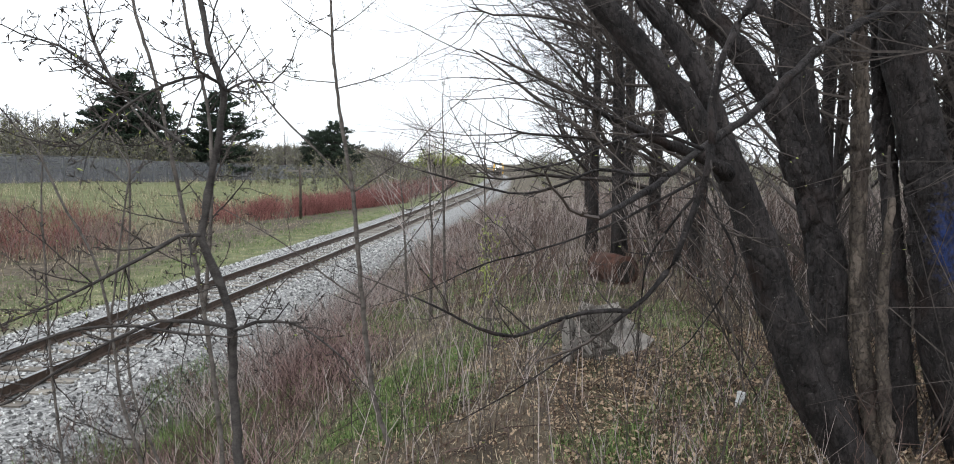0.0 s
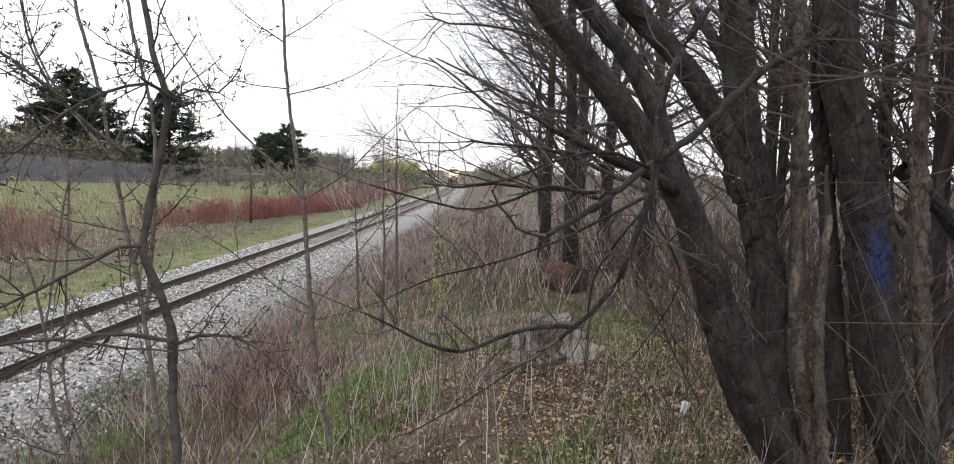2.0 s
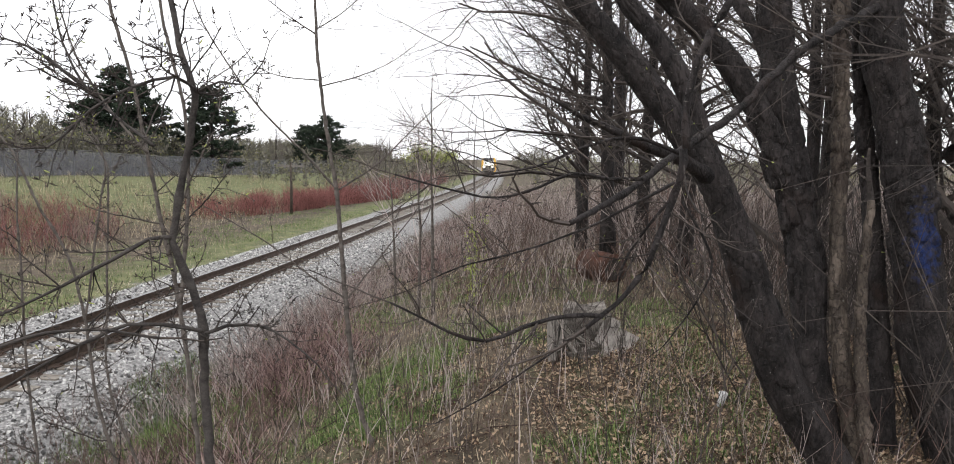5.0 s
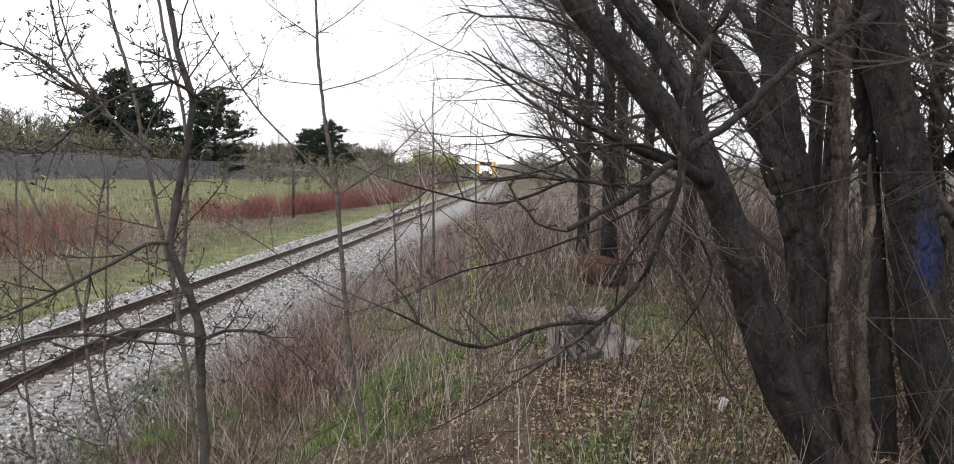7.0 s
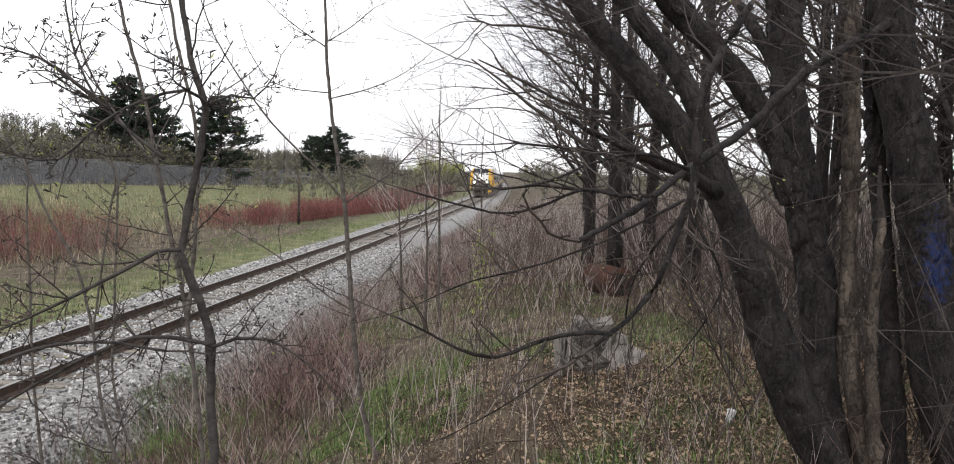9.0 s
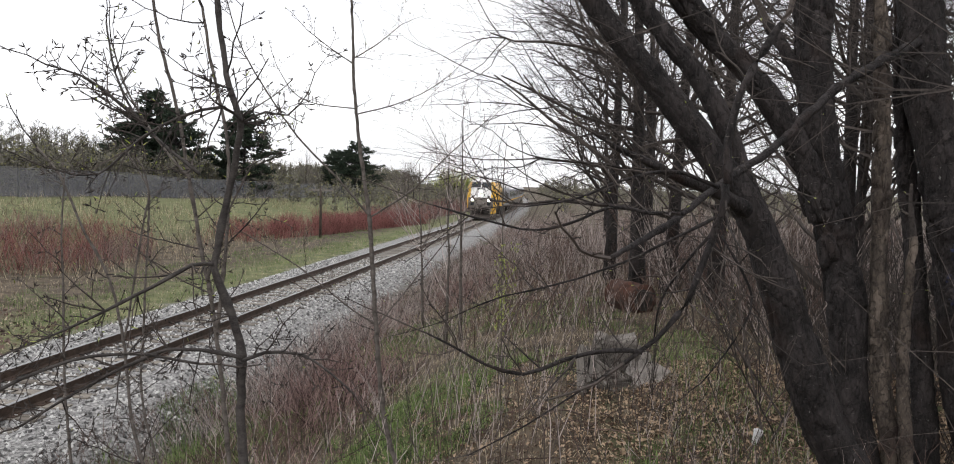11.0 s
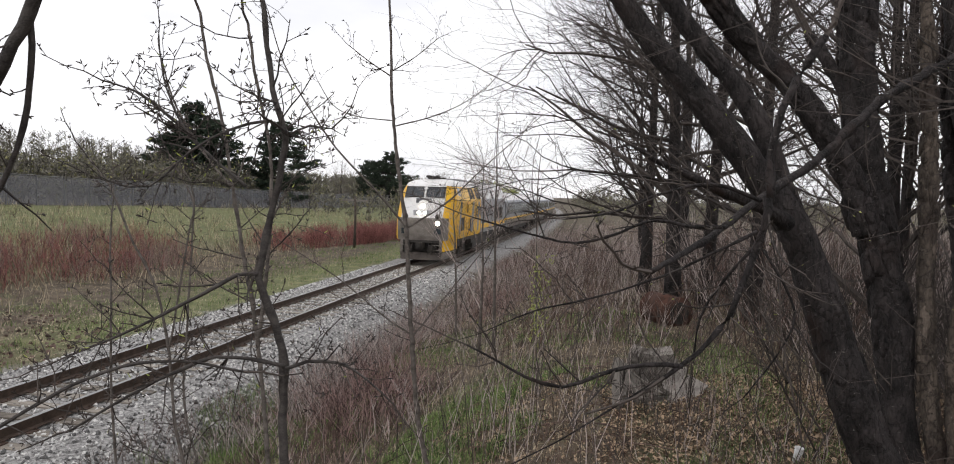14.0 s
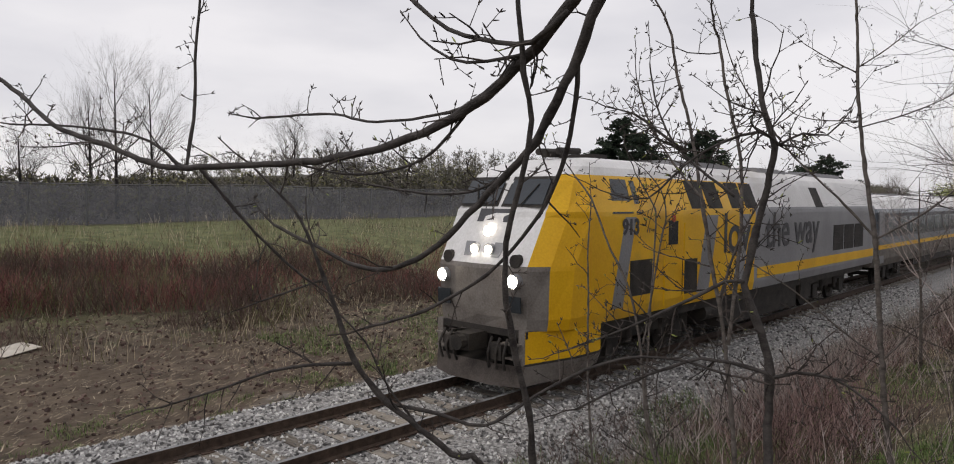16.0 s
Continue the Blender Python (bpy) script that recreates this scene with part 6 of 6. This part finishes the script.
def blades(name, label, count, place, length, width, mats, seed, flat=0.5, patch=None):
    """Grass blades, each a bent strip."""
    rnd = random.Random(seed)
    a = Acc()
    done = tries = 0
    while done < count and tries < count * 12:
        tries += 1
        x, y = place(rnd)
        g = noise.noise(Vector((x * 0.55, y * 0.45, 31))) + 0.55 * noise.noise(Vector((x * 1.9, y * 1.5, 12)))
        if abs(x - 8.7) < 0.6 and 7.2 < y < 8.9 and rnd.random() < 0.85:
            continue
        if patch is not None:
            if g + rnd.uniform(-0.15, 0.15) < patch:
                continue
        done += 1
        k = rnd.randrange(len(mats))
        z = ground_z(x, y)
        an = rnd.uniform(0, 6.283)
        ln = rnd.uniform(*length)
        side = Vector((-math.sin(an), math.cos(an), 0)) * (rnd.uniform(*width) / 2)
        out = Vector((math.cos(an), math.sin(an), 0))
        tilt = rnd.uniform(0.1, 1.0) * flat
        o = Vector((x, y, z - 0.01))
        m = o + (out * math.sin(tilt) + Vector((0, 0, math.cos(tilt)))) * ln * 0.55
        e = m + (out * math.sin(tilt * 1.9) + Vector((0, 0, math.cos(tilt * 1.9)))) * ln * 0.5
        if e.z < ground_z(e.x, e.y):
            e.z = ground_z(e.x, e.y) + 0.01
        b = len(a.v)
        a.v.extend((tuple(o - side), tuple(o + side), tuple(m + side * 0.8), tuple(m - side * 0.8), tuple(e)))
        a.f.extend(((b, b + 1, b + 2, b + 3), (b + 3, b + 2, b + 4)))
        a.k.extend((k, k))
    return tagged(part(name, a, [M[m] for m in mats]), label, "grass", kind="stuff")


blades("dead_grass", "matted straw-coloured dead grass on the bank", 85000, beside(4.0, 12.5, 2.6, 22, 1.35), (0.04, 0.15), (0.003, 0.0065), ["straw", "straw", "straw", "leaf", "shrub_brown"], 14, 1.6)
blades("green_grass", "fresh green grass in tufts on the bank", 34000, beside(4.2, 11.0, 3.0, 18, 1.2), (0.04, 0.13), (0.005, 0.010), ["grass"], 15, 0.9, 0.0)
blades("green_grass", "short green grass along the ballast", 20000, beside(2.4, 5.4, 3.5, 13.5), (0.06, 0.2), (0.005, 0.009), ["grass"], 16, 0.8, -0.05)
blades("field_grass", "short mixed grass beyond the track", 14000, beside(-9.5, -3.4, 11, 60, 1.5), (0.08, 0.26), (0.007, 0.014), ["grass"], 17, 0.9, -0.02)
blades("field_straw", "short dry grass beyond the track", 9000, beside(-13, -3.6, 9, 50, 1.1), (0.06, 0.22), (0.007, 0.013), ["straw"], 18, 1.2)

blades("green_grass", "bright green grass tufts on the slope", 13000, beside(6.6, 9.6, 4.6, 10.0), (0.04, 0.14), (0.005, 0.009), ["grass"], 28, 1.0, 0.08)
blades("green_grass", "thin green grass at the ballast's far edge", 2500, beside(-5.0, -3.1, 3, 10), (0.05, 0.14), (0.006, 0.01), ["grass"], 29, 0.8, 0.0)


def leaf_litter():
    rnd = random.Random(23)
    a = Acc()
    for i in range(60000):
        x, y = rnd.uniform(6.4, 12.5), 2.6 + 7 * rnd.random() ** 1.2
        if x < 8.2 and rnd.random() < 0.75:
            continue
        z = ground_z(x, y) + rnd.uniform(0.004, 0.04)
        s = rnd.uniform(0.007, 0.021)
        e = Euler((rnd.uniform(-0.8, 0.8), rnd.uniform(-0.8, 0.8), rnd.uniform(0, 6.28))).to_matrix()
        pts = [Vector((-1.3, 0, 0)), Vector((-0.2, -0.7, 0.25)), Vector((1.2, -0.1, 0)), Vector((-0.1, 0.7, 0.3))]
        a.face([e @ (p * s) + Vector((x, y, z)) for p in pts])
    tagged(part("leaf_litter", a, M["leaf"]), "brown curled dead leaves lying under the trees", "leaves", kind="stuff")
    b = Acc()
    for i in range(420):
        x, y = rnd.uniform(5.2, 12.5), rnd.uniform(2.4, 11)
        an, ln = rnd.uniform(0, 6.28), rnd.uniform(0.15, 0.7)
        d = Vector((math.cos(an), math.sin(an), 0)) * ln
        p = Vector((x, y, ground_z(x, y) + 0.02))
        q = p + d
        q.z = ground_z(q.x, q.y) + rnd.uniform(0.01, 0.10)
        m = (p + q) / 2 + Vector((rnd.uniform(-0.03, 0.03), rnd.uniform(-0.03, 0.03), 0.03))
        b.tube([p, m, q], [0.005, 0.004, 0.002], 4, cap=False)
    tagged(part("fallen_sticks", b, M["shrub_brown"]), "fallen grey-brown sticks on the bank", "sticks", kind="stuff")


leaf_litter()


def verge_scatter():
    """Clods, chips and flattened straw on the bare dirt beyond the line."""
    rnd = random.Random(52)
    a, b = Acc(), Acc()
    for i in range(4200):
        y = rnd.uniform(2, 20)
        x = rnd.uniform(-16, -4.2)
        z = ground_z(x, y)
        s = rnd.choice((0.012, 0.02, 0.03, 0.05)) * rnd.uniform(0.6, 1.2)
        e = Euler((rnd.random() * 6, rnd.random() * 6, rnd.random() * 6)).to_matrix()
        a.box((x, y, z + s * 0.2), (s * 2, s * rnd.uniform(1, 2), s), e)
    for i in range(9000):
        y, x = rnd.uniform(2, 22), rnd.uniform(-16, -3.8)
        an, ln = rnd.gauss(1.5, 0.7), rnd.uniform(0.06, 0.3)
        p = Vector((x, y, ground_z(x, y) + 0.012))
        q = p + Vector((math.cos(an), math.sin(an), 0)) * ln
        q.z = ground_z(q.x, q.y) + rnd.uniform(0.01, 0.06)
        w = Vector((-math.sin(an), math.cos(an), 0)) * rnd.uniform(0.003, 0.008)
        b.face((p - w, p + w, q + w * 0.4, q - w * 0.4))
    tagged(part("dirt_clods", a, M["shrub_brown"]), "dark clods and chips on the dirt verge", "dirt", kind="stuff")
    tagged(part("flattened_straw", b, M["straw"]), "flattened dead straw strewn on the dirt verge", "straw", kind="stuff")


verge_scatter()


# ---- loose things ----
def build_crate():
    """Rotting timbers, once a box, fallen together in the grass."""
    x, y = 8.72, 8.5
    t = thing("timber_heap", "heap of rotting grey timbers from a collapsed box", "timber", at=pose(x, y, ground_z(x, y) - 0.03, 0, 0, 12))
    rnd = random.Random(6)

    def beam(px, py, pz, sx, sy, sz, rx, ry, rz, m="weathered", nm="timber"):
        a = Acc()
        n = 7
        rows = []
        for i in range(n):
            s = i / (n - 1) - 0.5
            rows.append([(sx * q * rnd.uniform(0.44, 0.54), s * sy + rnd.uniform(-0.01, 0.01), sz * w * rnd.uniform(0.42, 0.54)) for q, w in ((-1, -1), (1, -1), (1, 1), (-1, 1))])
        loft(a, rows, lambda j, s: 0, True)
        a.face(rows[0])
        a.face(rows[-1][::-1])
        part(nm, a, M[m], t, at=pose(px, py, pz, rx, ry, rz))

    for i in range(6):   # dark boards leaning on one side
        beam(-0.42 + 0.07 * i, -0.12 + 0.05 * i, 0.2 - 0.012 * i, 0.05, 0.66 - 0.05 * i, 0.15, 26 + rnd.uniform(-12, 12), rnd.uniform(-20, 14), rnd.uniform(-22, 12), nm="board")
    for i in range(4):   # sill timbers lying in front
        beam(rnd.uniform(-0.1, 0.12), -0.26 + 0.09 * i, 0.05 + 0.02 * i, 0.62 - 0.07 * i, 0.08, 0.07, rnd.uniform(-8, 8), rnd.uniform(-9, 9), rnd.uniform(-14, 14))
    beam(0.34, -0.10, 0.13, 0.24, 0.62, 0.05, 12, 24, -32, "bleached", "plank")
    beam(0.24, 0.04, 0.24, 0.18, 0.56, 0.05, 22, 30, -20, "bleached", "plank")
    beam(0.44, -0.02, 0.06, 0.10, 0.52, 0.09, 3, 0, -48)
    beam(0.02, 0.30, 0.30, 0.42, 0.14, 0.40, 14, 6, 4, "bleached", "broken_slab")
    beam(0.20, 0.27, 0.36, 0.22, 0.16, 0.30, 20, -18, -12, "bleached", "broken_slab")
    beam(-0.08, 0.26, 0.47, 0.15, 0.14, 0.13, 8, 24, 34, "bleached", "broken_slab")
    for i in range(5):   # splintered ends
        beam(rnd.uniform(-0.25, 0.3), rnd.uniform(-0.2, 0.15), rnd.uniform(0.12, 0.3), 0.03, rnd.uniform(0.25, 0.5), 0.03, rnd.uniform(10, 60), rnd.uniform(-30, 30), rnd.uniform(-70, 70), nm="splinter")


build_crate()


def build_cup():
    x, y = 9.62, 6.45
    t = thing("plastic_cup", "crushed white plastic cup lying in dead leaves", "cup", at=pose(x, y, ground_z(x, y) + 0.055, 5, 6, 0))
    a = Acc()
    a.tube([(0, 0, -0.05), (0, 0, -0.02), (0.005, 0, 0.02), (0.01, 0, 0.06)], [0.024, 0.027, 0.03, 0.033], 14, 0, 0.3)
    part("body", a, M["white_plastic"], t, smooth=True)
    a = Acc()
    a.tube([(0.01, 0, 0.057), (0.01, 0, 0.066)], [0.035, 0.035], 14)
    part("rim", a, M["white_plastic"], t)


build_cup()


def build_board():
    x, y = -12.2, 5.6
    z = ground_z(x, y)
    t = thing("plywood_board", "bleached plywood board lying on the dirt verge", "board", at=pose(x, y, z + 0.05, 4, 5, 24))
    a = Acc()
    a.box((0, 0, 0), (0.7, 1.0, 0.02))
    part("sheet", a, M["board"], t)
    a = Acc()
    a.box((0.2, 0, -0.02), (0.06, 0.95, 0.03))
    part("batten", a, M["weathered"], t)


build_board()


def build_pole():
    x, y = -9.6, 50.5
    t = thing("old_pole", "short old line-side pole with a crossarm", "pole", at=pose(x, y, ground_z(x, y), 0, 0, 6))
    a = Acc()
    a.tube([(0, 0, -0.2), (0.02, 0, 1.8), (0.0, 0, 3.7)], [0.10, 0.09, 0.075], 10, 0, 0.1)
    part("post", a, M["trunk_pale"], t, smooth=True)
    a = Acc()
    a.box((0, 0, 3.45), (1.9, 0.09, 0.12))
    part("crossarm", a, M["weathered"], t)
    for q in (-0.8, -0.4, 0.4, 0.8):
        a = Acc()
        a.cyl((q, 0, 3.5), (q, 0, 3.66), 0.035, 8)
        part("insulator", a, M["galv"], t)


build_pole()


def build_drum():
    x, y = 9.35, 14.3
    t = thing("rusty_drum", "rusty steel drum lying on its side under trees", "drum", at=pose(x, y, ground_z(x, y) + 0.25, 0, 0, 30))
    a = Acc()
    a.tube([(0, -0.42, 0), (0, -0.4, 0), (0, -0.14, 0), (0, -0.13, 0), (0, 0.13, 0), (0, 0.14, 0), (0, 0.4, 0), (0, 0.42, 0)], [0.29, 0.28, 0.275, 0.29, 0.29, 0.275, 0.28, 0.29], 20)
    part("shell", a, M["rust"], t, smooth=True)
    a = Acc()
    a.cyl((0, -0.40, 0), (0, -0.43, 0), 0.2, 16)
    part("lid", a, M["black"], t)


build_drum()


def build_budding_stalk():
    x, y = 7.47, 8.9
    t = thing("budding_shrub", "thin upright shrub covered in yellow-green buds", "shrub")
    rnd = random.Random(3)
    b = Acc()
    for q in range(5):
        o = Vector((x + rnd.uniform(-0.08, 0.08), y + rnd.uniform(-0.1, 0.1), ground_z(x, y) - 0.05))
        e = o + Vector((rnd.uniform(-0.12, 0.12), rnd.uniform(-0.1, 0.1), rnd.uniform(1.1, 1.75)))
        st = Acc()
        st.tube([o, o.lerp(e, 0.5), e], [0.007, 0.005, 0.002], 4)
        part("stem", st, M["stem"], t)
        for i in range(46):
            g = o.lerp(e, rnd.uniform(0.45, 1.0)) + Vector((rnd.gauss(0, 0.03), rnd.gauss(0, 0.03), 0))
            v = Vector((rnd.uniform(-1, 1), rnd.uniform(-1, 1), rnd.uniform(0, 1.5))).normalized() * 0.02
            w = v.orthogonal().normalized() * 0.009
            b.face((g - v, g + w, g + v, g - w))
    tagged(part("buds", b, M["bud"], t), kind="stuff")


build_budding_stalk()


def motions():
    times = [0.5 * i for i in range(33)]

    def on_track(front, length):
        """The pose of a vehicle whose two ends lie on the track."""
        a, b = track_x(front), track_x(front + length)
        return pose(a, front, 0, 0, 0, math.degrees(math.atan((a - b) / length)))

    walk(LOCO, [(t, on_track(nose_y(t), 20.2)) for t in times])
    for i, c in enumerate(COACHES):
        walk(c, [(t, on_track(nose_y(t) + 20.9 + 26.2 * i, 25.6)) for t in times])
    for w, y, r in LOCO_WHEELS:
        rows = []
        for f in range(481):
            t = f / 30
            rows.append((t, pose(0, y, r, math.degrees((SPEED * t) / r) % 360)))
        walk(w, rows)


motions()
